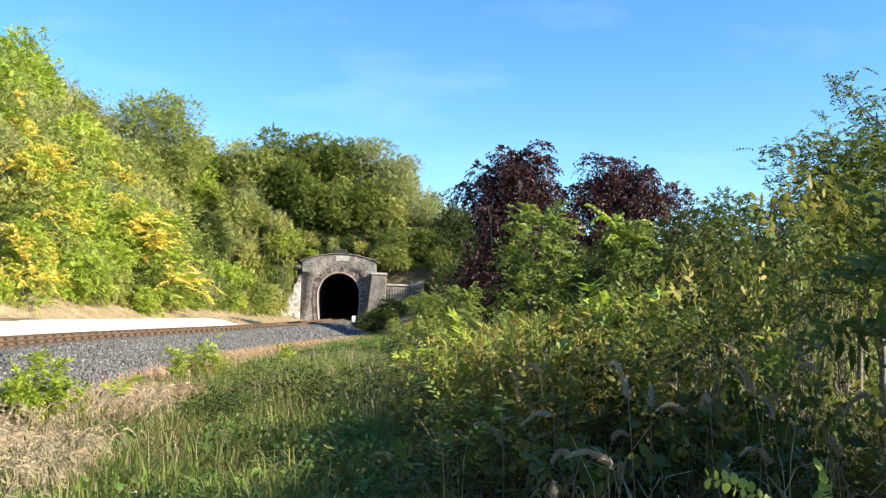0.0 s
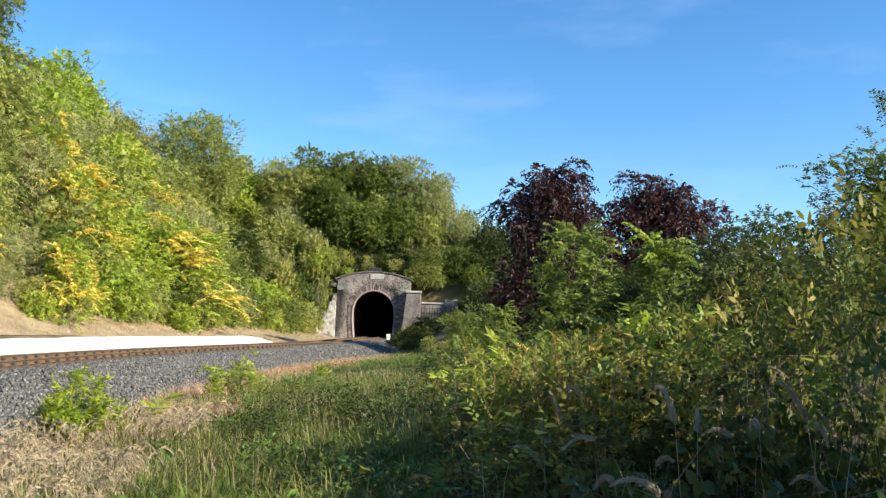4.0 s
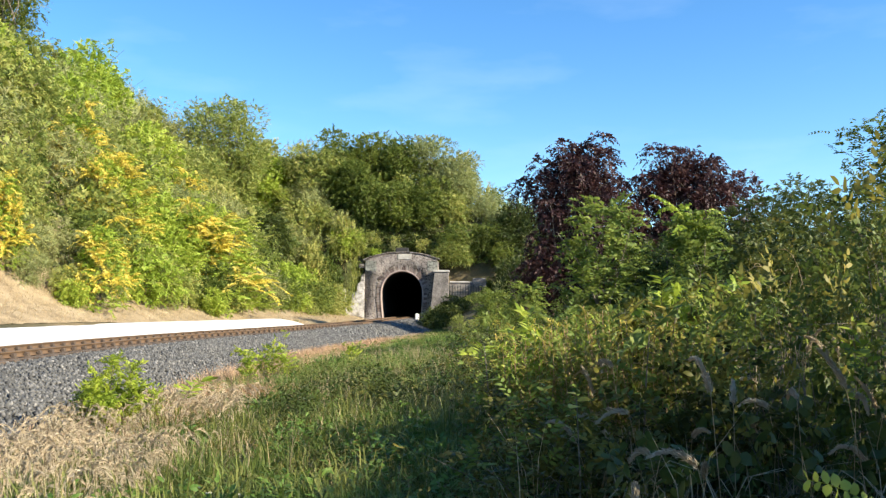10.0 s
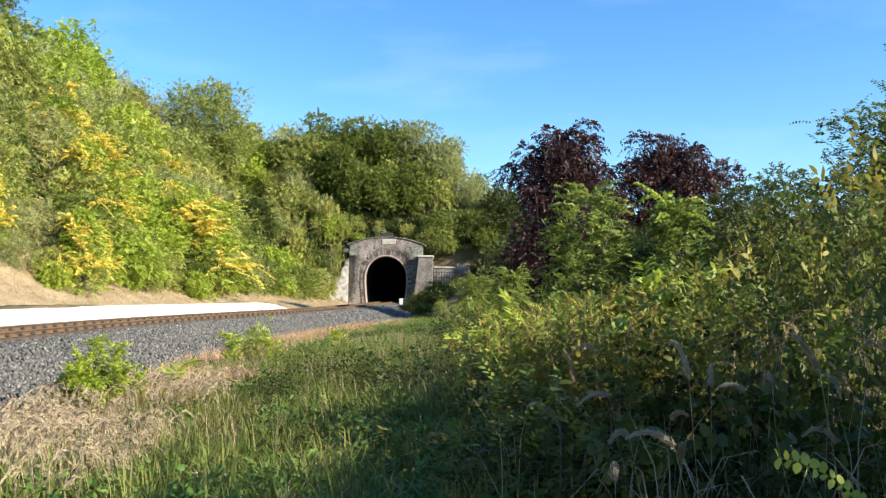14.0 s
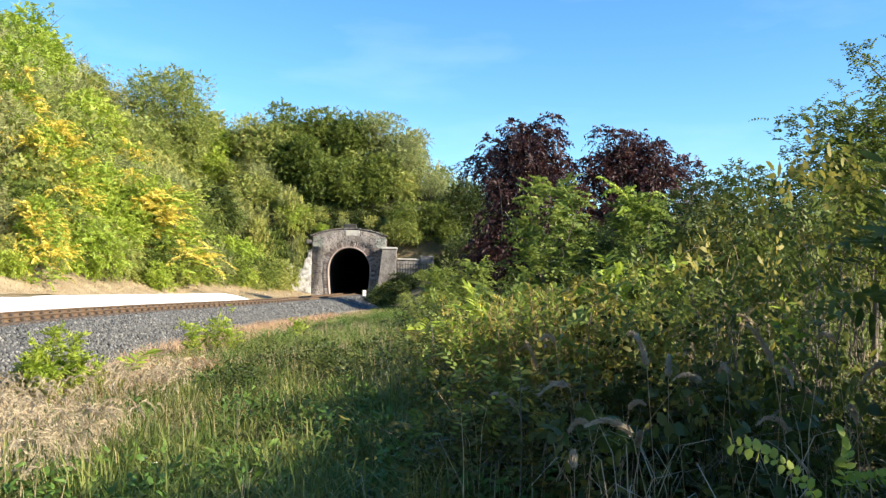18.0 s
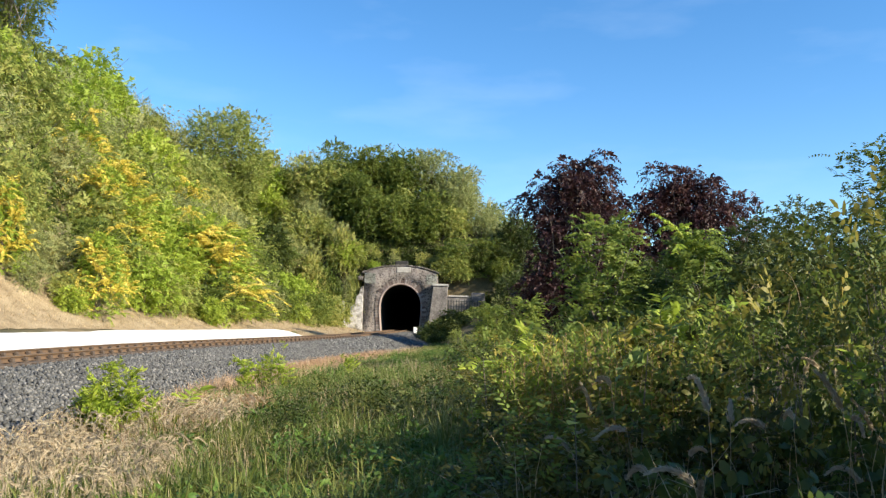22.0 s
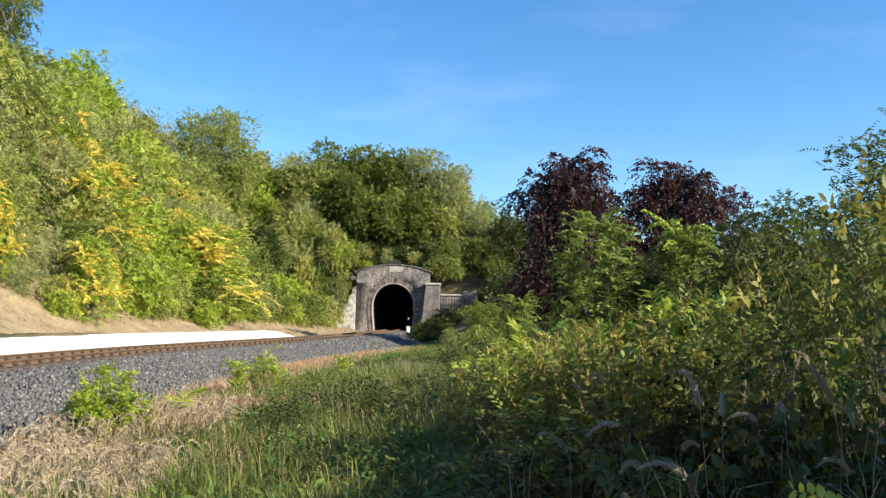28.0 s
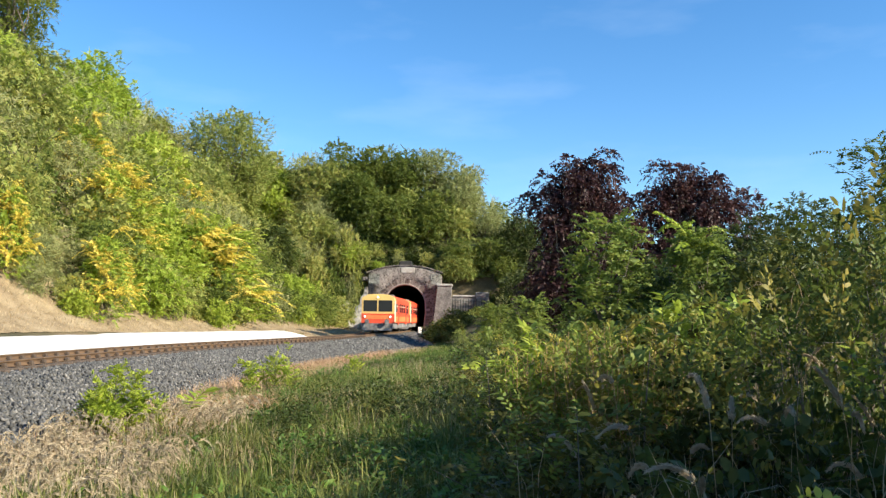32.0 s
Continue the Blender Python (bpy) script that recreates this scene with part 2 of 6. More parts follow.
M_LEAF_GREEN = leafy("deep_green_leaves", [(0.0, (0.045, 0.072, 0.014)), (0.5, (0.135, 0.178, 0.034)), (1.0, (0.29, 0.31, 0.06))], 0.4, 0.5, 0.22)
M_LEAF_BRIGHT = leafy("bright_green_leaves", [(0.0, (0.16, 0.25, 0.025)), (0.5, (0.32, 0.41, 0.05)), (1.0, (0.52, 0.53, 0.10))])
M_LEAF_SAPLING = leafy("sunlit_sapling_leaves", [(0.0, (0.22, 0.32, 0.035)), (0.5, (0.40, 0.48, 0.06)), (1.0, (0.62, 0.60, 0.13))], 0.5)
M_LEAF_HEDGE = leafy("dull_hedge_leaves", [(0.0, (0.02, 0.03, 0.008)), (0.35, (0.062, 0.068, 0.017)), (0.65, (0.15, 0.14, 0.031)), (0.9, (0.20, 0.172, 0.038)), (1.0, (0.34, 0.25, 0.06))], 0.35, 0.5, 0.2, patch=2.6)
M_LEAF_DULL = leafy("yellowing_hedge_leaves", [(0.0, (0.09, 0.10, 0.024)), (0.4, (0.185, 0.18, 0.038)), (0.7, (0.30, 0.26, 0.052)), (1.0, (0.46, 0.34, 0.08))], 0.4, 0.5, 0.2, patch=2.6)
M_LEAF_VINE = leafy("large_vine_leaves", [(0.0, (0.036, 0.055, 0.014)), (0.5, (0.095, 0.125, 0.027)), (0.85, (0.20, 0.22, 0.045)), (1.0, (0.36, 0.33, 0.06))], 0.4, 0.4, 0.4, patch=2.6)
M_LEAF_SHOOT = leafy("fresh_shoot_leaves", [(0.0, (0.10, 0.16, 0.035)), (0.5, (0.19, 0.25, 0.05)), (1.0, (0.36, 0.36, 0.07))], 0.45, 0.5, 0.22, patch=2.6)
M_LEAF_OLIVE = leafy("thin_olive_leaves", [(0.0, (0.16, 0.20, 0.07)), (0.5, (0.31, 0.335, 0.125)), (1.0, (0.46, 0.42, 0.19))])
M_LEAF_YELLOW = leafy("golden_leaves", [(0.0, (0.55, 0.46, 0.06)), (0.5, (0.72, 0.58, 0.10)), (1.0, (0.82, 0.67, 0.20))])
M_LEAF_RED = leafy("dark_red_leaves", [(0.0, (0.022, 0.012, 0.014)), (0.5, (0.058, 0.026, 0.026)), (0.8, (0.13, 0.062, 0.045)), (1.0, (0.27, 0.14, 0.085))], 0.25, 0.45)

# ---- mesh helpers ----
rng = np.random.default_rng(7)


def fast_mesh(name, verts, faces, mats):
    """A mesh from arrays; faces all of one size. mats: one material."""
    me = bpy.data.meshes.new(name)
    verts, faces = np.asarray(verts, np.float32), np.asarray(faces, np.int32)
    n, k = faces.shape
    me.vertices.add(len(verts))
    me.vertices.foreach_set("co", verts.ravel())
    me.loops.add(n * k)
    me.loops.foreach_set("vertex_index", faces.ravel())
    me.polygons.add(n)
    me.polygons.foreach_set("loop_start", np.arange(0, n * k, k, dtype=np.int32))
    me.update(calc_edges=True)
    me.validate()
    me.materials.append(mats)
    return me


def part(name, bm, mat, parent, label=""):
    """Links a bmesh or a mesh as one mesh object under a thing or a part."""
    if isinstance(bm, bmesh.types.BMesh):
        me = bpy.data.meshes.new(name)
        bm.to_mesh(me)
        bm.free()
        me.materials.append(mat)
    else:
        me = bm
    ob = new(name, me)
    ob.parent = parent
    return tagged(ob, label) if label else ob


def box(bm, lo, hi, bevel=0.0, m=None):
    """A block from corner to corner, its edges rounded by bevel."""
    r = bmesh.ops.create_cube(bm, size=1.0)
    size = [b - a for a, b in zip(lo, hi)]
    mid = [(a + b) / 2 for a, b in zip(lo, hi)]
    bmesh.ops.transform(bm, matrix=Matrix.Translation(mid) @ Matrix.Diagonal((*size, 1)), verts=r["verts"])
    if bevel:
        edges = list({e for v in r["verts"] for e in v.link_edges})
        made = bmesh.ops.bevel(bm, geom=edges, offset=bevel, segments=1, affect="EDGES")
        verts = list({v for f in made["faces"] for v in f.verts} | {v for v in r["verts"] if v.is_valid})
    else:
        verts = r["verts"]
    if m is not None:
        bmesh.ops.transform(bm, matrix=m, verts=verts)
    return bm


def tubes(lines, sides=5):
    """Tapered tubes along polylines of (point, radius): arrays of vertices and quads."""
    V, F, at = [], [], 0
    for line in lines:
        pts = np.array([p for p, _ in line], float)
        for i, (p, r) in enumerate(line):
            d = pts[min(i + 1, len(pts) - 1)] - pts[max(i - 1, 0)]
            d = d / (np.linalg.norm(d) + 1e-9)
            a = np.cross(d, (0.31, 0.95, 0.1))
            a /= np.linalg.norm(a) + 1e-9
            b = np.cross(d, a)
            for k in range(sides):
                w = 2 * math.pi * k / sides
                V.append(np.array(p) + r * (a * math.cos(w) + b * math.sin(w)))
        for i in range(len(line) - 1):
            for k in range(sides):
                q = (k + 1) % sides
                F.append((at + i * sides + k, at + i * sides + q, at + (i + 1) * sides + q, at + (i + 1) * sides + k))
        at += len(line) * sides
    return np.array(V), np.array(F)


def unit(a):
    return a / (np.linalg.norm(a, axis=-1, keepdims=True) + 1e-9)


def leaves(c, axis, length, width, fold=0.12):
    """Folded leaf blades from points c along axis: vertices and triangles."""
    n = len(c)
    axis = unit(axis)
    side = unit(np.cross(axis, rng.normal(size=(n, 3))))
    up = np.cross(side, axis)
    L = (length * rng.uniform(0.7, 1.3, n))[:, None]
    W = (width * rng.uniform(0.7, 1.3, n))[:, None]
    mid = c + axis * L * 0.45 + up * L * fold
    V = np.stack([c, mid + side * W / 2, c + axis * L, mid - side * W / 2], 1).reshape(-1, 3)
    i = np.arange(n)[:, None] * 4
    F = np.concatenate([i + np.array([0, 1, 2]), i + np.array([0, 2, 3])], 1).reshape(-1, 3)
    return V, F


def broad_leaves(c, axis, length, width, fold=0.1):
    """Oval leaves with a drooping tip: six corners each."""
    n = len(c)
    axis = unit(axis)
    side = unit(np.cross(axis, rng.normal(size=(n, 3)) * 0.5 + np.array((0, 0, 1.0))))
    up = np.cross(side, axis)
    L = (length * rng.uniform(0.7, 1.3, n))[:, None]
    W = (width * rng.uniform(0.75, 1.25, n))[:, None]
    a, b = c + axis * L * 0.28 + up * L * fold, c + axis * L * 0.68 + up * L * fold * 0.6
    V = np.stack([c, a + side * W * 0.48, b + side * W * 0.42, c + axis * L - up * L * fold, b - side * W * 0.42, a - side * W * 0.48], 1).reshape(-1, 3)
    i = np.arange(n)[:, None] * 6
    F = np.concatenate([i + np.array(t) for t in ((0, 1, 5), (1, 2, 4), (1, 4, 5), (2, 3, 4))], 1).reshape(-1, 3)
    return V, F


def join(*sets):
    V, F, at = [], [], 0
    for v, f in sets:
        V.append(v)
        F.append(f + at)
        at += len(v)
    return np.concatenate(V), np.concatenate(F)


def sprays(lumps, per, length, width, twig=2.6, m=7, droop=0.25, rise=0.3, kind=1):
    """Leafy twigs on the shells of lumps (x, y, z, radius): the leaves of a twig lie in one plane, in two rows.
    kind: 1 a plain small leaf, 2 a folded leaf, 4 an oval leaf (its triangles)."""
    A0, D0 = [], []
    for x, y, z, r in lumps:
        n = max(3, int(per * r * r / m))
        d = unit(rng.normal(size=(n, 3)))
        rad = r * rng.uniform(0.35, 1.0, n) ** 0.5 * np.where(rng.uniform(size=n) < 0.12, rng.uniform(1.05, 1.3, n), 1.0)
        A0.append(np.array((x, y, z)) + d * rad[:, None] * np.array((1, 1, 0.85)))
        D0.append(d)
    A0, D0 = np.concatenate(A0), np.concatenate(D0)
    n = len(A0)
    axis = unit(D0 * 0.8 + rng.normal(size=(n, 3)) * 0.4 + np.array((0, 0, rise)))
    side = unit(np.cross(axis, D0 * 0.5 + np.array((0, 0, 1.0)) + rng.normal(size=(n, 3)) * 0.35))
    face = np.cross(side, axis)
    reach = (length * twig * rng.uniform(0.6, 1.35, n))[:, None, None]
    t = (np.arange(m) / (m - 1))[None, :, None]
    down = np.array((0, 0, droop))
    base = A0[:, None] + axis[:, None] * reach * t - down * reach * t * t
    sign = np.where(np.arange(m) % 2, 1.0, -1.0)[None, :, None] * (t < 0.99)
    way = unit(axis[:, None] * 0.6 + side[:, None] * sign - down * t * 1.4 + rng.normal(size=(n, m, 3)) * 0.22).reshape(-1, 3)
    base = base.reshape(-1, 3)
    k = n * m
    across = unit(np.cross(way, np.repeat(face, m, 0) + rng.normal(size=(k, 3)) * 0.3))
    up = np.cross(across, way)
    L = (length * rng.uniform(0.7, 1.25, k))[:, None]
    W = (width * rng.uniform(0.75, 1.25, k))[:, None]
    i = np.arange(k)[:, None]
    if kind == 1:
        V = np.stack([base + across * W * 0.5, base - across * W * 0.5, base + way * L], 1).reshape(-1, 3)
        return V, i * 3 + np.array([0, 1, 2])
    if kind == 2:
        mid = base + way * L * 0.42 - up * L * 0.08
        V = np.stack([base, mid + across * W / 2, base + way * L, mid - across * W / 2], 1).reshape(-1, 3)
        return V, np.concatenate([i * 4 + np.array(q) for q in ((0, 1, 2), (0, 2, 3))], 1).reshape(-1, 3)
    a, b = base + way * L * 0.28 + up * L * 0.06, base + way * L * 0.68 + up * L * 0.05
    V = np.stack([base, a + across * W * 0.48, b + across * W * 0.42, base + way * L - up * L * 0.08, b - across * W * 0.42, a - across * W * 0.48], 1).reshape(-1, 3)
    return V, np.concatenate([i * 6 + np.array(q) for q in ((0, 1, 5), (1, 2, 4), (1, 4, 5), (2, 3, 4))], 1).reshape(-1, 3)


def lumps_of(r, h, n, base=0.25, small=0.32):
    """Uneven lumps that fill a crown r wide and h high."""
    out = []
    for i in range(n):
        a, z = rng.uniform(0, 2 * math.pi), rng.uniform(base, 0.86)
        wide = math.sin(math.pi * min(1, max(0.12, z))) ** 0.6
        q = r * wide * math.sqrt(rng.uniform(0.05, 1)) * 0.75
        out.append((q * math.cos(a), q * math.sin(a), z * h, r * rng.uniform(small * 0.7, small * 1.4)))
    return out


def lobes(domes, n, small):
    """Lumps over a crown of several uneven domes (x, y, z, radius)."""
    out = []
    weight = np.array([d[3] ** 2 for d in domes])
    for i in range(n):
        x, y, z, r = domes[int(rng.choice(len(domes), p=weight / weight.sum()))]
        d = unit(rng.normal(size=3))
        q = r * rng.uniform(0.3, 1.0) ** 0.5
        out.append((x + d[0] * q, y + d[1] * q, max(1.2, z + d[2] * q), small * rng.uniform(0.6, 1.35)))
    return out


def trunk_mesh(name, h, r, lumps, stems=1):
    """A tapered trunk, or several stems, with limbs that reach into the lumps."""
    lines = []
    for s in range(stems):
        lean = rng.normal(size=2) * (0.05 + 0.25 * (stems > 1)) * h
        sides = 5 if stems == 1 else 3
        spine = [(np.array((lean[0] * t * t, lean[1] * t * t, h * 0.8 * t)) + rng.normal(size=3) * 0.02 * h * t, r * (1 - 0.8 * t) / math.sqrt(stems)) for t in (0, 0.2, 0.45, 0.7, 1)]
        spine[0] = (spine[0][0] - np.array((0, 0, 0.25)), spine[0][1] * 1.4)
        lines.append(spine)
    for x, y, z, q in lumps:
        s = lines[int(rng.integers(stems))]
        k = int(rng.integers(1, 4))
        a, ra = s[k]
        e = np.array((x, y, z))
        lines.append([(a, ra * 0.5), ((a + e) / 2 + rng.normal(size=3) * 0.06 * h, ra * 0.32), (e, ra * 0.1), (e + unit(e - a) * q * 0.8, ra * 0.04)])
    V, F = tubes(lines, sides)
    return fast_mesh(name, V, F, M_BARK)


# ---- the lie of the land ----
TRACK = [(-70, -6.0), (-30, -9.4), (0, -9.4), (12, -10.5), (22, -11.15), (27, -11.1), (33, -10.6), (42, -9.2), (50, -7.9), (60, -7.1), (72, -6.55), (88, -6.0), (96, -5.7), (105, -5.7), (118, -5.6), (131, -5.2), (145, -4.1), (170, -1.2), (250, 11), (700, 85)]
_ty, _tx = np.array([a for a, _ in TRACK]), np.array([b for _, b in TRACK])


def track_x(y):
    y = np.asarray(y, float)
    return sum(np.interp(y + k, _ty, _tx) for k in (-7, -3.5, 0, 3.5, 7)) / 5


def track_yaw(y):
    return math.degrees(math.atan2(-(float(track_x(y + 0.5)) - float(track_x(y - 0.5))), 1.0))


def smooth(a, b, v):
    t = np.clip((v - a) / (b - a), 0, 1)
    return t * t * (3 - 2 * t)


RAIL_TOP, PORTAL_Y = 0.65, 96.6


def height(x, y):
    """The ground's height: a low field, the track's bed, a white path, a steep hill and the cutting at its end."""
    x, y = np.asarray(x, float), np.asarray(y, float)
    u = x - track_x(y)
    z = -0.42 + 0.42 * smooth(5, 12, u) + 0.05 * np.sin(x * 0.9 + 1) * np.sin(y * 0.7) * smooth(4.2, 6, u)
    bed = 0.2 - 0.62 * smooth(2.0, 4.6, u)
    z = np.where(u < 4.6, bed, z)
    left = 0.15 + 0.62 * smooth(2.6, 6.6, -u)
    z = np.where(u < -2.3, left, z)
    rough_land = 1.2 * np.sin(x * 0.13 + 0.7) * np.sin(y * 0.11) + 0.5 * np.sin(x * 0.41) * np.sin(y * 0.37 + 2)
    a = -u - 6.6
    side = np.where(a > 0, 0.77 + 0.93 * a - 0.5 * np.minimum(a, 2.5), -5)
    over = 7.0 + 0.88 * (y - PORTAL_Y - 0.6)
    over = np.where(y > PORTAL_Y + 0.5, over, -5)
    right_end = 1.05 * (14.5 - x) + 2
    over = np.minimum(over, right_end)
    hill = np.maximum(side, over)
    ridge = 20.0 + 5.5 * smooth(10, 26, -x) + 1.0 * np.sin(x * 0.07)
    hill = np.where(hill > ridge - 4, ridge - 4 + 4 * (1 - np.exp(-(hill - ridge + 4) / 4)), hill)
    hill = hill + rough_land * smooth(3, 10, hill) * 0.6
    bank = 3.0 * smooth(3.4, 9.0, u) * smooth(72, 93, y) * (1 - smooth(16, 40, x))
    z = np.where(u > 2.3, z + bank, z)
    return np.maximum(z, np.where(hill > 0, hill, -9))


def ground_z(x, y):
    return float(height(x, y))


def axis_steps(parts):
    out = []
    for a, b, s in parts:
        out += list(np.arange(a, b, s))
    return np.array(out + [parts[-1][1]])


gx = axis_steps([(-1500, -150, 150), (-150, -60, 6), (-60, -22, 1.5), (-22, 8, 0.4), (8, 30, 1.0), (30, 120, 6), (120, 1500, 138)])
gy = axis_steps([(-1500, -60, 160), (-60, -5, 5), (-5, 40, 0.5), (40, 95, 1.0), (95, 97, 0.25), (97, 130, 1.0), (130, 250, 6), (250, 2050, 150)])
GX, GY = np.meshgrid(gx, gy)
GZ = height(GX, GY)
nx, ny = len(gx), len(gy)
idx = np.arange(nx * ny).reshape(ny, nx)
quads = np.stack([idx[:-1, :-1], idx[:-1, 1:], idx[1:, 1:], idx[1:, :-1]], -1)
cut = (GY[:-1, :-1] >= PORTAL_Y - 0.3) & (GY[:-1, :-1] <= PORTAL_Y + 0.9) & (np.abs(GX - track_x(GY))[:-1, :-1] < 2.9)
quads = quads[~cut]
ground_mesh = fast_mesh("ground", np.stack([GX, GY, GZ], -1).reshape(-1, 3), quads, M_GROUND)
ground_mesh.polygons.foreach_set("use_smooth", [True] * len(ground_mesh.polygons))
tagged(new("ground", ground_mesh), "dry grassy field and steep overgrown hillside", "ground", kind="structure")


def strip(name, us, zs, ys, mat, wobble=0.0):
    """A sheet along the track: offsets us and heights zs across, stations ys along."""
    V = []
    for y in ys:
        x0 = float(track_x(y))
        w = radians(track_yaw(y))
        for u, z in zip(us, zs):
            V.append((x0 + u * math.cos(w), y + u * math.sin(w), z + wobble * noise.noise((u * 3, y * 3, 1.7))))
    n = len(us)
    F = [(j * n + i, j * n + i + 1, (j + 1) * n + i + 1, (j + 1) * n + i) for j in range(len(ys) - 1) for i in range(n - 1)]
    return fast_mesh(name, V, F, mat)


ys_track = np.arange(-40, 130, 0.5)
bal = new("ballast_bed", strip("ballast_bed", [-2.5, -2.0, -1.55, -0.75, 0.0, 0.75, 1.55, 1.9, 2.3, 2.7, 3.1, 3.5, 3.9, 4.3, 4.8], [0.1, 0.40, 0.43, 0.42, 0.42, 0.42, 0.43, 0.42, 0.31, 0.18, 0.03, -0.12, -0.26, -0.37, -0.5], ys_track, M_BALLAST, 0.05))
tagged(bal, "grey crushed stone ballast under the railway track", "ballast", kind="structure")
def path_width(y):
    """The path narrows towards the tunnel."""
    return 1.0 - 0.8 * smooth(36, 76, y)


ys_path = np.arange(-40, 58, 0.7)
V = []
for y in ys_path:
    x0, k = float(track_x(y)), float(path_width(y))
    for u, z in zip([-6.9, -6.0, -5.0, -4.0, -3.0, -2.3], [0.86, 0.84, 0.76, 0.62, 0.46, 0.36]):
        V.append((x0 - 2.3 + (u + 2.3) * k, y, z + 0.02 * noise.noise((u * 3, y * 3, 1.7)) + (0.04 if k < 0.99 else 0)))
F = [(j * 6 + i, j * 6 + i + 1, (j + 1) * 6 + i + 1, (j + 1) * 6 + i) for j in range(len(ys_path) - 1) for i in range(5)]
path = new("path", fast_mesh("path", V, F, M_PATH))
tagged(path, "sunlit white limestone gravel path beside the track", "path", kind="structure")


ys_bank = np.arange(18, 96, 0.5)
V = []
for y in ys_bank:
    edge = -2.42 - 4.6 * float(path_width(y)) * (1 if y < 57 else 0.15)
    for f in np.linspace(0, 1, 14):
        x = float(track_x(y)) + edge + (-13.5 - edge) * f
        V.append((x, y, ground_z(x, y) + 0.05 + 0.06 * noise.noise((x * 1.7, y * 1.7, 3.1))))
F = [(j * 14 + i + 1, j * 14 + i, (j + 1) * 14 + i, (j + 1) * 14 + i + 1) for j in range(len(ys_bank) - 1) for i in range(13)]
tagged(new("bank_turf", fast_mesh("bank_turf", V, F, M_TURF)), "matted tan dry turf on the bank beside the path", "bank", kind="structure")


def gravel(n, y0, y1, size):
    """Loose stones on the ballast: squashed eight-sided lumps."""
    y = rng.uniform(y0, y1, n)
    u = rng.uniform(-2.2, 4.6, n)
    z = np.interp(u, [-2.5, -2.0, -1.55, 1.55, 1.9, 2.3, 4.3, 4.8], [0.1, 0.40, 0.42, 0.42, 0.41, 0.31, -0.37, -0.5])
    clear = np.minimum(np.abs(u - 0.755), np.abs(u + 0.755)) > 0.12
    y, u, z = y[clear], u[clear], z[clear]
    n = len(y)
    c = np.stack([track_x(y) + u, y, z + 0.01], 1)
    d = np.array([(1, 0, 0), (0, 1, 0), (-1, 0, 0), (0, -1, 0), (0, 0, 1), (0, 0, -1)], float)
    s = size * rng.uniform(0.55, 1.35, (n, 6, 1))
    a = rng.uniform(0, 2 * math.pi, n)
    rot = np.zeros((n, 3, 3))
    rot[:, 0, 0], rot[:, 0, 1], rot[:, 1, 0], rot[:, 1, 1], rot[:, 2, 2] = np.cos(a), -np.sin(a), np.sin(a), np.cos(a), 1
    rot[:, 0, 2], rot[:, 2, 0] = rng.normal(size=n) * 0.4, rng.normal(size=n) * 0.4
    V = (c[:, None] + np.einsum("nij,kj->nki", rot, d) * s).reshape(-1, 3)
    i = np.arange(n)[:, None] * 6
    F = np.concatenate([i + np.array(t) for t in ((0, 1, 4), (1, 2, 4), (2, 3, 4), (3, 0, 4), (1, 0, 5), (2, 1, 5), (3, 2, 5), (0, 3, 5))], 1).reshape(-1, 3)
    return fast_mesh("ballast_stones", V, F, M_STONES)


tagged(new("ballast_stones", gravel(36000, 12, 46, 0.05)), "loose grey crushed stones on the ballast", "gravel", kind="stuff")
tagged(new("ballast_stones", gravel(10000, 46, 92, 0.085)), "loose grey crushed stones on the ballast", "gravel", kind="stuff")

# ---- the railway track ----
track = tagged(new("railway_track"), "single railway track with rusty rails curving out of the tunnel", "railway track")


def sweep(name, profile, ys, mat, off):
    """A closed profile (u, z) carried along the track."""
    V, n = [], len(profile)
    for y in ys:
        x0, w = float(track_x(y)), radians(track_yaw(y))
        for u, z in profile:
            V.append((x0 + (u + off) * math.cos(w), y + (u + off) * math.sin(w), z))
    F = [(j * n + i, j * n + (i + 1) % n, (j + 1) * n + (i + 1) % n, (j + 1) * n + i) for j in range(len(ys) - 1) for i in range(n)]
    return fast_mesh(name, V, F, mat)


ys_rail = np.concatenate([np.arange(-40, 20, 2.0), np.arange(20, 132, 1.0)])
web = [(-0.065, RAIL_TOP - 0.15), (0.065, RAIL_TOP - 0.15), (0.065, RAIL_TOP - 0.135), (0.012, RAIL_TOP - 0.115), (0.01, RAIL_TOP - 0.045), (0.035, RAIL_TOP - 0.035), (0.035, RAIL_TOP - 0.008), (-0.035, RAIL_TOP - 0.008), (-0.035, RAIL_TOP - 0.035), (-0.01, RAIL_TOP - 0.045), (-0.012, RAIL_TOP - 0.115), (-0.065, RAIL_TOP - 0.135)]
head = [(-0.033, RAIL_TOP - 0.008), (0.033, RAIL_TOP - 0.008), (0.028, RAIL_TOP), (-0.028, RAIL_TOP)]
for off in (-0.755, 0.755):
    rail = part("rail", sweep("rail", web, ys_rail, M_RAIL, off), M_RAIL, track, "rust-brown steel rail")
    part("rail_head", sweep("rail_head", head, ys_rail, M_RAILHEAD, off), M_RAILHEAD, rail, "worn shiny running surface")
sleeper_bm = box(bmesh.new(), (-1.25, -0.12, -0.13), (1.25, 0.12, 0.0), 0.015)
sleeper_me = bpy.data.meshes.new("sleeper")
sleeper_bm.to_mesh(sleeper_me)
sleeper_me.materials.append(M_SLEEPER)
clip_bm = bmesh.new()
box(clip_bm, (-0.16, -0.07, 0.0), (0.16, 0.07, 0.02), 0.004)
for sx in (-0.1, 0.1):
    box(clip_bm, (sx - 0.045, -0.055, 0.02), (sx + 0.045, 0.055, 0.10), 0.012)
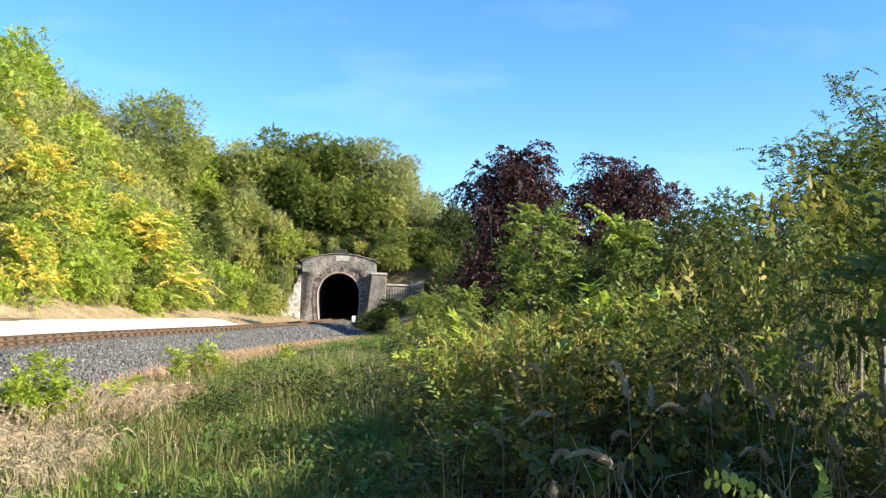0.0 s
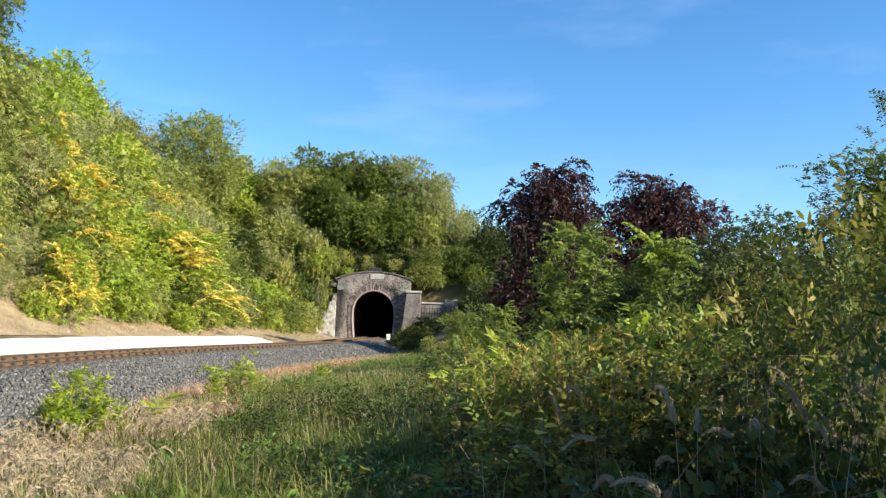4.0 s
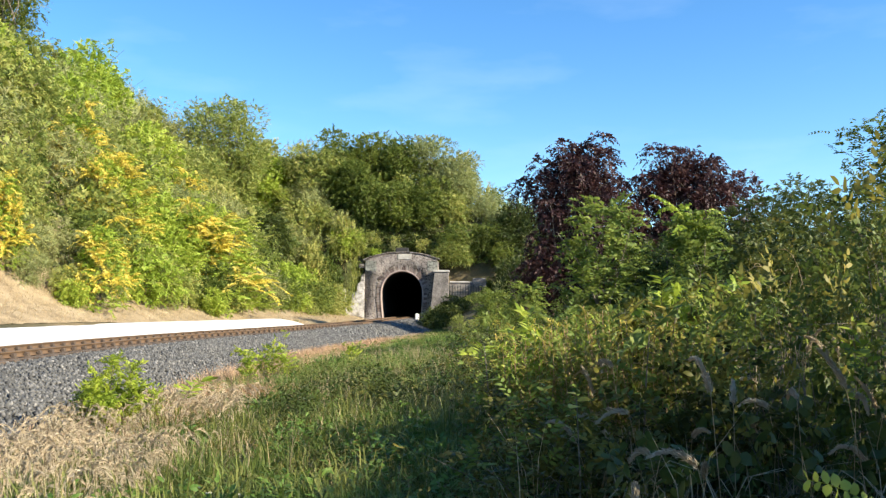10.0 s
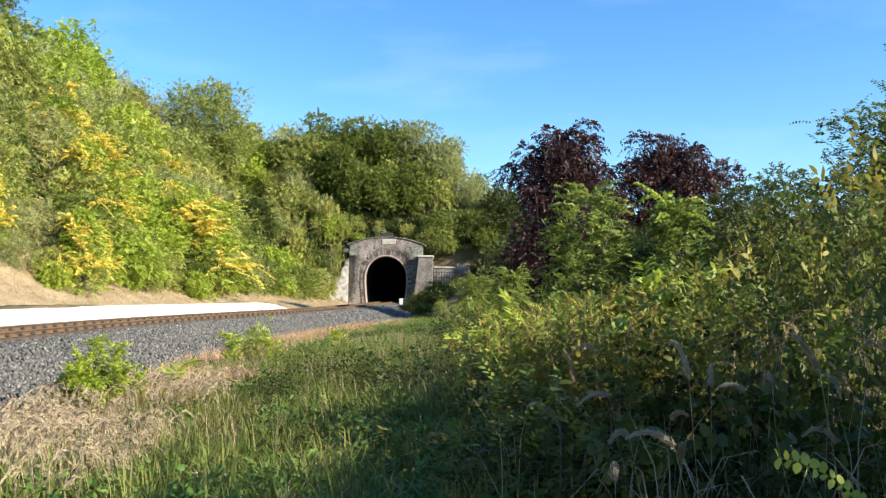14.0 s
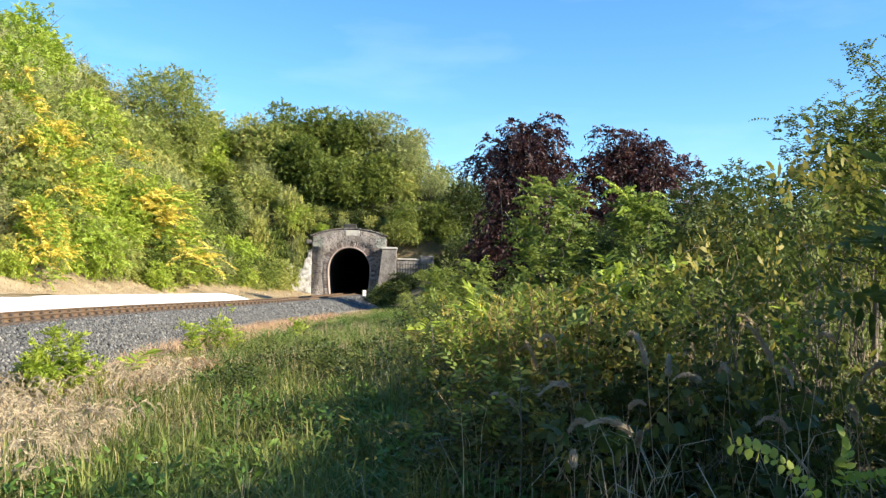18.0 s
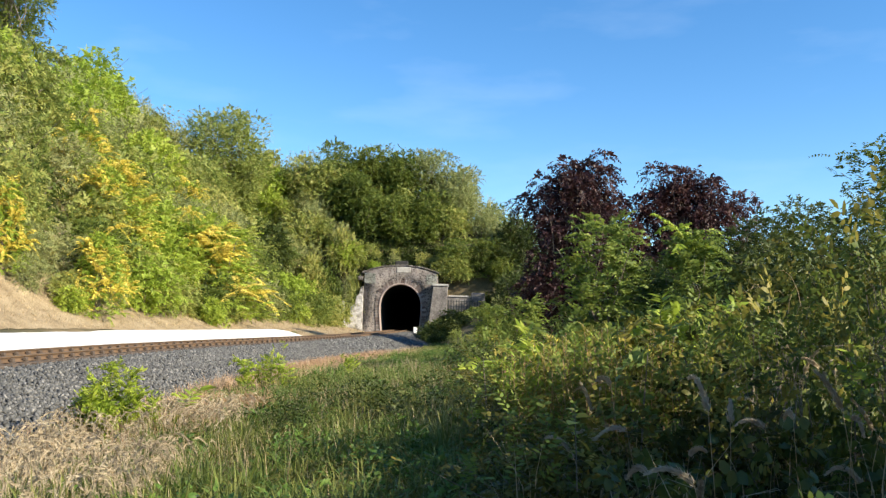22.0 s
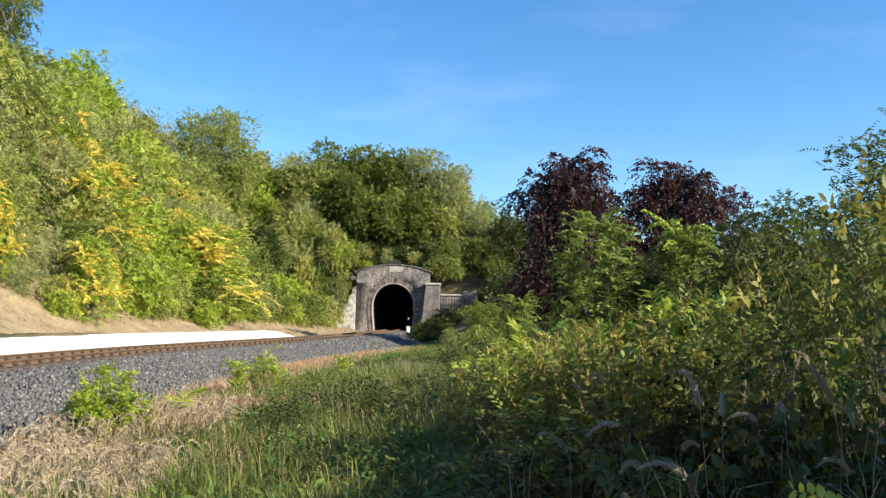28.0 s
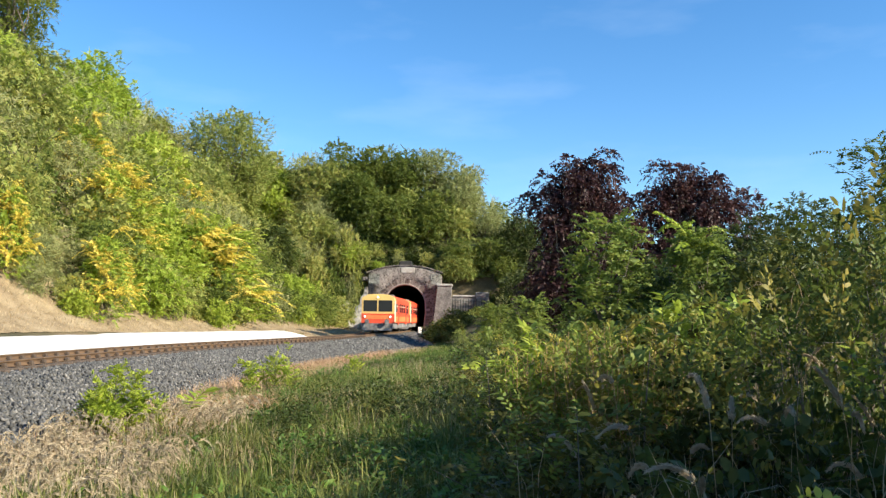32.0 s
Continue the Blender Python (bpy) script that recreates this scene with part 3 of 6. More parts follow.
clip_me = bpy.data.meshes.new("rail_clip")
clip_bm.to_mesh(clip_me)
clip_me.materials.append(M_SLEEPER)
y = 12.0
while y < 100:
    m = pose(float(track_x(y)), y, 0.502, 0, 0, track_yaw(y))
    s = part("sleeper", sleeper_me, None, track)
    s.matrix_basis = m
    if y < 60:
        for off in (-0.755, 0.755):
            c = part("rail_clip", clip_me, None, s)
            c.matrix_basis = pose(off, 0, 0.0)
    y += 0.65

# ---- the tunnel ----
W = radians(track_yaw(96.0))
PX, PY, PZ = float(track_x(96.0)), 96.0, 0.65
portal = tagged(new("tunnel_portal"), "old rubble-stone railway tunnel portal with a brick arch", "tunnel portal")
portal.matrix_basis = pose(PX, PY, PZ, 0, 0, math.degrees(W) * 0.6)
HALF, SPRING, CROWN = 2.38, 2.75, 5.2


def arch_line(grow, n=36):
    """The opening's outline from the right foot over the crown to the left foot."""
    pts = [(2.16 + grow, -0.45), (2.28 + grow, 0.8), (HALF + grow, 1.9)]
    for i in range(n + 1):
        a = math.pi * i / n
        pts.append(((HALF + grow) * math.cos(a), SPRING + (CROWN - SPRING + grow) * math.sin(a)))
    return pts + [(-x, z) for x, z in reversed(pts[:3])]


def outer_top(x):
    return 7.35 - 0.9 * (abs(x) / 4.5) ** 2.2


inner = arch_line(0.0)
outer = []
for x, z in inner:
    dx, dz = x, z - 2.4
    k = 4.25 / max(abs(dx), 0.01)
    if dz > 0:
        while k > 1.05 and 2.4 + dz * k > outer_top(dx * k):
            k *= 0.985
    outer.append((dx * k, 2.4 + dz * k if dz > 0 else max(-0.45, 2.4 + dz * k)))
outer[0], outer[-1] = (4.15, -0.45), (-4.35, -0.45)
n = len(inner)
V = [(x, 0, z) for x, z in inner] + [(x, 0, z) for x, z in outer] + [(x, 1.5, z) for x, z in inner] + [(x, 1.5, z) for x, z in outer]
F = []
for i in range(n - 1):
    F += [(i + 1, i, n + i, n + i + 1), (i, i + 1, 2 * n + i + 1, 2 * n + i), (n + i + 1, n + i, 3 * n + i, 3 * n + i + 1)]
part("face_wall", fast_mesh("face_wall", V, F, M_STONE), M_STONE, portal, "dark grey rubble masonry")
ring = arch_line(0.05, 36)
for i in range(len(ring) - 1):
    (x0, z0), (x1, z1) = ring[i], ring[i + 1]
    mx, mz = (x0 + x1) / 2, (z0 + z1) / 2
    L = math.hypot(x1 - x0, z1 - z0)
    nrm = math.atan2(mz - SPRING, mx) if mz > SPRING else (0 if mx > 0 else math.pi)
    depth = 0.46 + 0.3 * ((i * 7) % 5) / 4 if mz > SPRING + 0.9 else 0.5
    steps = max(1, round(L / 0.26))
    for k in range(steps):
        fx, fz = x0 + (x1 - x0) * (k + 0.5) / steps, z0 + (z1 - z0) * (k + 0.5) / steps
        b = box(bmesh.new(), (-0.05, -0.08, -L / steps * 0.39), (depth, 0.5, L / steps * 0.39), 0.025, pose(fx, 0, fz, 0, -math.degrees(nrm), 0))
        part("voussoir", b, M_BRICK, portal)
for ln, nm in ((arch_line(-0.03, 24), "arch_edge"),):
    wide = arch_line(0.13, 24)
    q = len(ln)
    V = [(x, -0.12, z) for x, z in ln] + [(x, -0.12, z) for x, z in wide] + [(x, 1.1, z) for x, z in ln] + [(x, 0.2, z) for x, z in wide]
    F = []
    for i in range(q - 1):
        F += [(i + 1, i, q + i, q + i + 1), (i, i + 1, 2 * q + i + 1, 2 * q + i), (q + i + 1, q + i, 3 * q + i, 3 * q + i + 1)]
    part(nm, fast_mesh(nm, V, F, M_EDGE), None, portal, "pinkish plastered edge of the arch")
for i in range(12):
    xa, xb = -4.5 + i * 0.74, -4.5 + (i + 1) * 0.74 - 0.02
    za, zb = outer_top((xa + xb) / 2), 0
    tilt = math.degrees(math.atan2(outer_top(xb) - outer_top(xa), xb - xa))
    part("coping_stone", box(bmesh.new(), (-0.37, -0.10, -0.02), (0.37, 1.6, 0.13), 0.03, pose((xa + xb) / 2, 0, za, 0, -tilt, 0)), M_STONE, portal)
part("corbel", box(bmesh.new(), (-4.95, -0.1, 5.6), (-4.38, 0.6, 6.05), 0.05), M_STONE, portal, "dark jutting stone")
part("marker_block", box(bmesh.new(), (-0.75, 0.4, 7.4), (0.7, 1.3, 7.95), 0.06), M_LINING, portal, "dark stone block above the crown")
part("name_stone", box(bmesh.new(), (-0.5, -0.06, 6.55), (1.1, 0.3, 7.2), 0.04), M_COPING, portal, "pale blank tablet over the arch")
buttress = box(bmesh.new(), (3.75, -1.2, -0.6), (5.4, 1.2, 5.05), 0.06)
for v in buttress.verts:
    if v.co.z < 1 and v.co.x < 4.5:
        v.co.x -= 0.6
part("buttress", buttress, M_WALL, portal, "grey stone buttress with a battered side")
for x0, x1 in ((-4.22, -2.95), (2.95, 4.12)):
    part("parapet_panel", box(bmesh.new(), (x0, -0.035, 5.25), (x1, 0.2, 6.42), 0.02), M_LICHEN, portal, "stones grown with pale green lichen")
part("buttress_cap", box(bmesh.new(), (3.65, -1.3, 5.05), (5.5, 1.3, 5.3), 0.04), M_COPING, portal)
part("wing_wall", box(bmesh.new(), (5.4, -0.5, -0.6), (8.1, 0.6, 3.85), 0.06), M_WALL, portal, "low side wall")
part("wing_cap", box(bmesh.new(), (5.5, -0.6, 3.85), (8.1, 0.7, 4.05), 0.04), M_COPING, portal)
part("end_block", box(bmesh.new(), (8.1, -0.7, -0.6), (9.7, 0.8, 4.4), 0.1), M_WALL, portal, "end block of the side wall")
slope = [(-4.30, 4.9), (-4.62, 4.75), (-4.70, 4.05), (-5.05, 3.7), (-5.15, 2.9), (-5.6, 2.55), (-5.72, 1.6), (-6.1, 1.2), (-6.2, -0.6), (-4.30, -0.6)]
q = len(slope)
V = [(x, -0.35 - 0.35 * (4.9 - z) / 5.5, z) for x, z in slope] + [(x, 0.9, z) for x, z in slope]
F = [tuple(range(q)), tuple(range(2 * q - 1, q - 1, -1))] + [(i, q + i, q + (i + 1) % q, (i + 1) % q) for i in range(q)]
slab = bmesh.new()
corners = [slab.verts.new(p) for p in V]
for f in F:
    slab.faces.new([corners[i] for i in f])
bmesh.ops.recalc_face_normals(slab, faces=slab.faces[:])
part("wing_slope", slab, M_CRUMBLE, portal, "pale crumbling plastered side wall")
part("side_pillar", box(bmesh.new(), (-0.38, -0.35, -0.6), (0.3, 0.35, 3.1), 0.06, pose(-6.45, -0.9, 0, 0, -4, 0)), M_COPING, portal, "pale leaning concrete pillar")
# iron railing before the low side wall
railing = tagged(new("iron_railing"), "dark iron railing before the tunnel's side wall", "railing")
railing.matrix_basis = portal.matrix_basis @ pose(5.5, -0.95, 0)
for z in (2.45, 3.35):
    part("railing_rail", box(bmesh.new(), (0, -0.03, z), (4.3, 0.03, z + 0.06), 0.01), M_IRON, railing)
for i in range(15):
    part("railing_bar", box(bmesh.new(), (i * 0.3, -0.035, 0.8), (i * 0.3 + 0.08, 0.035, 3.5 + 0.12 * math.sin(i * 2.3)), 0.01), M_IRON, railing)
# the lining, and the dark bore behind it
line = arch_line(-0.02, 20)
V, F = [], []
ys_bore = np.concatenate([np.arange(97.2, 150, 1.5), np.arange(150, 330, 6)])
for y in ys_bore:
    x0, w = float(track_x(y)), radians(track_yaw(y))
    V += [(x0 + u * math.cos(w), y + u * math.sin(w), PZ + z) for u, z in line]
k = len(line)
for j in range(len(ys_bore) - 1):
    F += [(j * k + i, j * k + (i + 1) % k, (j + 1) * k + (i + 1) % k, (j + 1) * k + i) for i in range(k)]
tagged(new("tunnel_lining", fast_mesh("tunnel_lining", V, F, M_LINING)), "near-black tunnel lining behind the portal", "tunnel", kind="structure")
# white marker post
marker = tagged(new("marker_post"), "short white-painted track marker post", "marker post")
marker.matrix_basis = pose(-3.75, 90.0, ground_z(-3.75, 90.0), 0, 0, 10)
part("post", box(bmesh.new(), (-0.2, -0.12, -0.2), (0.2, 0.12, 0.85), 0.04), material("white_paint", lambda nt, p: nt.links.new(ramp(nt, noise_tex(nt, 6), [(0.3, (0.6, 0.58, 0.55)), (0.6, (0.8, 0.79, 0.77))]), p.inputs["Base Color"])), marker)

# ---- the railcar ----
M_RED = surface("railcar_red", [(0.3, (0.70, 0.075, 0.03)), (0.7, (0.76, 0.10, 0.045))], 1.0, 12.0, 0.45, 0.05, 0.002, spread=0.1)
M_CREAM = surface("railcar_yellow", [(0.3, (0.78, 0.52, 0.16)), (0.7, (0.82, 0.58, 0.22))], 1.0, 12.0, 0.45, 0.05, 0.002, spread=0.1)
M_PALE = surface("railcar_cream", [(0.3, (0.72, 0.62, 0.44)), (0.7, (0.80, 0.71, 0.54))], 1.0, 12.0, 0.45, 0.05, 0.002, spread=0.1)
M_ORANGE = surface("railcar_orange", [(0.3, (0.74, 0.20, 0.06)), (0.7, (0.80, 0.26, 0.09))], 1.0, 12.0, 0.45, 0.05, 0.002, spread=0.1)
M_UNDER = surface("underframe_grey", [(0.35, (0.09, 0.09, 0.095)), (0.65, (0.34, 0.33, 0.32))], 2.0, 10.0, 0.8, 0.3, 0.01)


def dark_glass(nt, p):
    p.inputs["Base Color"].default_value = (0.02, 0.025, 0.03, 1)
    p.inputs["Roughness"].default_value = 0.06


M_GLASS = material("window_glass", dark_glass)


def lamp_paint(nt, p):
    p.inputs["Base Color"].default_value = (0.9, 0.88, 0.85, 1)
    p.inputs["Emission Color"].default_value = (1, 0.92, 0.9, 1)
    p.inputs["Emission Strength"].default_value = 1.3


M_LAMP = material("headlight_glow", lamp_paint)
LEN, WID, TOP = 13.6, 1.42, 3.3


def prism(outline, y0, y1):
    """A bmesh from an outline (x, z) drawn out from y0 to y1."""
    bm = bmesh.new()
    a = [bm.verts.new((x, y0, z)) for x, z in outline]
    b = [bm.verts.new((x, y1, z)) for x, z in outline]
    bm.faces.new(a)
    bm.faces.new(list(reversed(b)))
    for i in range(len(a)):
        j = (i + 1) % len(a)
        bm.faces.new((a[j], a[i], b[i], b[j]))
    return bm


def build_car(name, label, lit):
    car = tagged(new(name), label, "railcar")
    # front at y = 0, facing -y; the body runs back along +y; z = 0 is the rail's top
    part("body", prism([(-WID, 0.85), (WID, 0.85), (WID, 2.72), (-WID, 2.72)], 0.12, LEN), M_RED, car, "red car body")
    part("roof", prism([(-WID - 0.01, 2.724), (WID + 0.01, 2.724), (WID - 0.05, 3.0), (0.9, 3.24), (0, TOP), (-0.9, 3.24), (-WID + 0.05, 3.0)], 1.25, LEN), M_RED, car, "red roof")
    part("cab_roof", prism([(-WID - 0.015, 2.724), (WID + 0.015, 2.724), (WID - 0.045, 3.005), (0.9, 3.245), (0, TOP + 0.005), (-0.9, 3.245), (-WID + 0.045, 3.005)], 0.10, 1.246), M_CREAM, car, "pale yellow roof over the cab")
    part("front_panel", prism([(-WID + 0.02, 1.62), (WID - 0.02, 1.62), (WID - 0.04, 3.0), (0.85, 3.2), (-0.85, 3.2), (-WID + 0.04, 3.0)], -0.02, 0.118), M_CREAM, car, "yellow cab front")
    part("front_apron", prism([(-WID + 0.02, 0.8), (WID - 0.02, 0.8), (WID - 0.02, 1.616), (-WID + 0.02, 1.616)], -0.05, 0.118), M_RED, car, "red lower front with a band")
    part("band", prism([(-1.0, 1.15), (1.0, 1.15), (1.0, 1.5), (-1.0, 1.5)], -0.06, -0.052), M_ORANGE, car, "orange band")
    for x0, x1 in ((-1.24, -0.06), (0.06, 1.24)):
        w = part("windscreen", prism([(x0, 1.80), (x1, 1.80), (x1, 2.76), (x0, 2.76)], -0.035, -0.021), M_GLASS, car, "dark windscreen")
    if lit:
        for x in (-1.1, 1.1):
            bm = bmesh.new()
            bmesh.ops.create_cone(bm, cap_ends=True, segments=16, radius1=0.09, radius2=0.08, depth=0.08, matrix=pose(x, -0.08, 1.36, 90, 0, 0))
            part("headlight", bm, M_LAMP, car, "lit round headlight")
        bm = bmesh.new()
        bmesh.ops.create_cone(bm, cap_ends=True, segments=16, radius1=0.09, radius2=0.08, depth=0.08, matrix=pose(0, -0.05, 3.02, 90, 0, 0))
        part("headlight", bm, M_LAMP, car, "lit top headlight")
    part("underframe", box(bmesh.new(), (-1.3, 0.1, 0.35), (1.3, LEN - 0.1, 0.846), 0.05), M_UNDER, car, "grey underframe and skirts")
    part("plough", prism([(-1.25, 0.2), (1.25, 0.2), (1.3, 0.8), (-1.3, 0.8)], -0.3, 0.1), M_UNDER, car, "grey front plough")
    for x in (-0.85, 0.85):
        bm = bmesh.new()
        bmesh.ops.create_cone(bm, cap_ends=True, segments=14, radius1=0.2, radius2=0.2, depth=0.08, matrix=pose(x, -0.55, 0.95, 90, 0, 0))
        bmesh.ops.create_cone(bm, cap_ends=True, segments=10, radius1=0.09, radius2=0.09, depth=0.5, matrix=pose(x, -0.28, 0.95, 90, 0, 0))
        part("buffer", bm, M_UNDER, car)
    for y0 in (2.6, 10.4):
        for x in (-0.75, 0.75):
            bm = bmesh.new()
            bmesh.ops.create_cone(bm, cap_ends=True, segments=20, radius1=0.42, radius2=0.42, depth=0.13, matrix=pose(x, y0, 0.42, 0, 90, 0))
            part("wheel", bm, M_UNDER, car)
    for side in (-1, 1):
        for k in range(7):
            y0 = 1.5 + k * 1.72
            if k in (1, 5):
                d = part("door", box(bmesh.new(), (side * WID - 0.02, y0 - 0.1, 0.7), (side * WID + 0.02, y0 + 0.95, 2.65), 0.01), M_RED, car, "red folding door")
                part("door_window", box(bmesh.new(), (side * WID - 0.026, y0 + 0.1, 1.6), (side * WID + 0.026, y0 + 0.75, 2.5), 0.01), M_GLASS, d)
            else:
                w = part("window", box(bmesh.new(), (side * WID - 0.01, y0 - 0.15, 1.75), (side * WID + 0.014, y0 + 1.05, 2.55), 0.01), M_GLASS, car)
                part("window_frame", box(bmesh.new(), (side * WID - 0.01, y0 - 0.15, 2.27), (side * WID + 0.022, y0 + 1.05, 2.33), 0.004), M_PALE, w)
        part("cab_corner", box(bmesh.new(), (side * WID - 0.02, 0.13, 0.9), (side * WID + 0.01, 1.24, 2.7), 0.004), M_PALE, car, "pale cream cab corner")
        part("side_band", box(bmesh.new(), (side * WID - 0.02, 1.26, 0.95), (side * WID + 0.008, LEN, 1.4), 0.003), M_ORANGE, car, "orange side band")
    part("coupler", box(bmesh.new(), (-0.12, LEN - 0.05, 0.85), (0.12, LEN + 0.5, 1.1), 0.02), M_UNDER, car)
    for x in (-0.7, 0.7):
        part("roof_vent", box(bmesh.new(), (x - 0.2, 4.0, 3.2), (x + 0.2, 4.8, 3.36), 0.04), M_UNDER, car)
    return car


train = build_car("railcar", "small red and yellow diesel railcar with lit headlights", True)
trailer = build_car("trailer_car", "red and yellow passenger trailer behind the railcar", False)


def along(y):
    """The pose of a car whose front stands at y on the track."""
    ya, yb = y + 2.6, y + 10.4
    xa, xb = float(track_x(ya)), float(track_x(yb))
    yaw = math.degrees(math.atan2(-(xb - xa), yb - ya))
    return pose(xa - (xb - xa) / (yb - ya) * 2.6, y, RAIL_TOP, 0, 0, yaw)


def motions():
    """The railcar and its trailer come through the tunnel at 60 km/h and out of the portal."""
    times = [0.5 * k for k in range(52)] + [26 + 0.25 * k for k in range(25)]
    for car, behind in ((train, 0.0), (trailer, LEN + 1.1)):
        walk(car, [(t, along(96.5 - 16.7 * (t - 30.5) + behind)) for t in times])

# ---- plants ----
SHAPES = []
for i, (r, h, nl) in enumerate([(2.0, 3.4, 22), (2.4, 4.2, 26), (1.7, 3.9, 20), (2.6, 3.2, 26)]):
    SHAPES.append((r, h, lumps_of(r, h, nl, 0.12, 0.36)))
LEAVES = {"mid": M_LEAF_MID, "green": M_LEAF_GREEN, "bright": M_LEAF_BRIGHT, "olive": M_LEAF_OLIVE}
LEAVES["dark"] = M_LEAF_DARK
LABELS = {"dark": "dense shrub with dark green, partly shade-toned leaves", "mid": "hillside shrub with mixed green and yellowing leaves", "green": "dense shrub with deep green leaves", "bright": "sunlit shrub with bright yellow-green leaves", "olive": "thin twiggy shrub with sparse olive-brown leaves"}
made = {}


def place(key, build, x, y, z, s, sz, turn):
    """The first plant of a kind is built, the others are copies of it."""
    m = pose(x, y, z, 0, 0, turn) @ Matrix.Diagonal((s, s, sz, 1))
    if key not in made:
        made[key] = build()
        made[key].matrix_basis = m
        return made[key]
    m2 = pose(x, y, z, 0, 0, turn)
    c = copy_thing(made[key], m2)
    c.scale = (s, s, sz)
    return c


def shrub(hue, shape, x, y, s=1.0, sz=1.0, sink=0.15):
    def build():
        r, h, lumps = SHAPES[shape]
        ob = tagged(new("shrub"), LABELS[hue], "shrub", "hillside shrubs")
        part("trunk", trunk_mesh("trunk", h, 0.09, lumps, 4), None, ob)
        thin = hue == "olive"
        V, F = sprays(lumps, 330 if thin else 300, 0.19 if thin else 0.23, 0.075 if thin else 0.13, 3.2 if thin else 2.6, 7, 0.15 if thin else 0.35)
        part("crown", fast_mesh("crown", V, F, LEAVES[hue]), None, ob)
        return ob
    return place(("shrub", hue, shape), build, x, y, ground_z(x, y) - sink, s, sz, rng.uniform(0, 360))


def fronds(n, r, h, length, leaflets, size, spread=1.0, zlo=0.25):
    """Pinnate leaves: arching stalks with leaflets in pairs. Leaflet points, axes and stalk lines."""
    C, A, lines = [], [], []
    for i in range(n):
        a = rng.uniform(0, 2 * math.pi)
        z = h * (zlo + (1 - zlo) * rng.uniform() ** 0.8)
        q = r * math.sqrt(rng.uniform(0.02, 1)) * (1.15 - 0.75 * z / h)
        base = np.array((q * math.cos(a), q * math.sin(a), z))
        out = np.array((math.cos(a), math.sin(a), rng.uniform(0.1, 0.9))) * spread + rng.normal(size=3) * 0.3
        out = unit(out)
        side = unit(np.cross(out, (0, 0, 1.0)))
        L = length * rng.uniform(0.7, 1.25)
        pts = [base + out * L * t - np.array((0, 0, 0.35 * L * t * t)) for t in np.linspace(0, 1, leaflets)]
        lines.append([(pts[0], 0.012), (pts[len(pts) // 2], 0.008), (pts[-1], 0.004)])
        for k, p in enumerate(pts):
            for sg in (-1, 1):
                C.append(p)
                A.append(side * sg + out * 0.55 - np.array((0, 0, 0.25)) + rng.normal(size=3) * 0.12)
    return np.array(C), np.array(A), lines


def golden(variant, x, y, s=1.0, sz=1.0, sink=0.2):
    def build():
        ob = tagged(new("tree_of_heaven"), "young feathery tree turning golden yellow on the hillside", "tree", "golden trees")
        lumps = lumps_of(1.5, 4.5, 12, 0.15, 0.36)
        part("trunk", trunk_mesh("trunk", 4.5, 0.1, lumps, 3), None, ob)
        C, A, _ = fronds(330, 1.9, 4.2, 0.9, 10, 0.2, 1.0, 0.0)
        V, F = leaves(C, A, 0.2, 0.08)
        part("crown", fast_mesh("crown", V, F, M_LEAF_BRIGHT if variant < 2 else M_LEAF_SHOOT), None, ob, "yellow-green feathery foliage")
        for k in range((22, 14, 0, 5)[variant]):
            a, z = rng.uniform(0, 2 * math.pi), 4.5 * rng.uniform(0.15, 1.0)
            q = 1.75 * (1.1 - 0.7 * z / 4.5)
            base = np.array((q * math.cos(a), q * math.sin(a), z))
            C, A, _ = fronds(8, 0.25, 0.35, 1.15, 13, 0.2, 1.2, 0.2)
            tilt = np.array((math.cos(a), math.sin(a), 0.2)) * 0.6
            V, F = leaves(C + base + tilt * rng.uniform(0, 0.5), A + tilt * 0.7 - np.array((0, 0, 0.35)), 0.22, 0.085)
            part("golden_spray", fast_mesh("golden_spray", V, F, M_LEAF_YELLOW if variant < 2 else M_LEAF_BRIGHT), None, ob, "golden yellow spray")
        return ob
    return place(("golden", variant), build, x, y, ground_z(x, y) - sink, s, sz, rng.uniform(0, 360))


def tree(name, label, h, r, nl, per, ll, lw, mat, x, y, base=0.25, small=0.3, trunk=0.2, group="", domes=None, droop=0.3):
    ob = tagged(new(name), label, "tree", group)
    lumps = lobes(domes, nl, small) if domes else lumps_of(r, h, nl, base, small)
    part("trunk", trunk_mesh("trunk", h, trunk, lumps, 1), None, ob)
    part("crown", fast_mesh("crown", *sprays(lumps, per * 2.6, ll * 0.68, lw * 0.68, 2.4, 6, droop), mat), None, ob)
    ob.matrix_basis = pose(x, y, ground_z(x, y) - 0.1)
    if domes:
        ob.scale = (0.97, 0.97, 1.08)
    return ob


THICKET = [(r, h, lumps_of(r, h, 24, 0.05, 0.34)) for r, h in ((1.9, 3.3), (2.2, 3.8), (1.8, 3.5))]


def thicket(hue, shape, x, y, s=1.0, sz=1.0):
    def build():
        r, h, lumps = THICKET[shape]
        ob = tagged(new("thicket_shrub"), LABELS[hue].replace("hillside ", "wild "), "shrub", "thicket shrubs")
        part("trunk", trunk_mesh("trunk", h, 0.06, lumps, 5), None, ob)
        part("crown", fast_mesh("crown", *sprays(lumps, 400, 0.125, 0.065, 2.6, 8, 0.3, 0.3, 2), LEAVES[hue]), None, ob)
        return ob
    return place(("thicket", hue, shape), build, x, y, ground_z(x, y) - 0.15, s, sz, rng.uniform(0, 360))


# the hillside beside the track
hill = np.random.default_rng(21)
hues = ["mid", "mid", "olive", "bright", "mid", "bright", "olive", "green"]


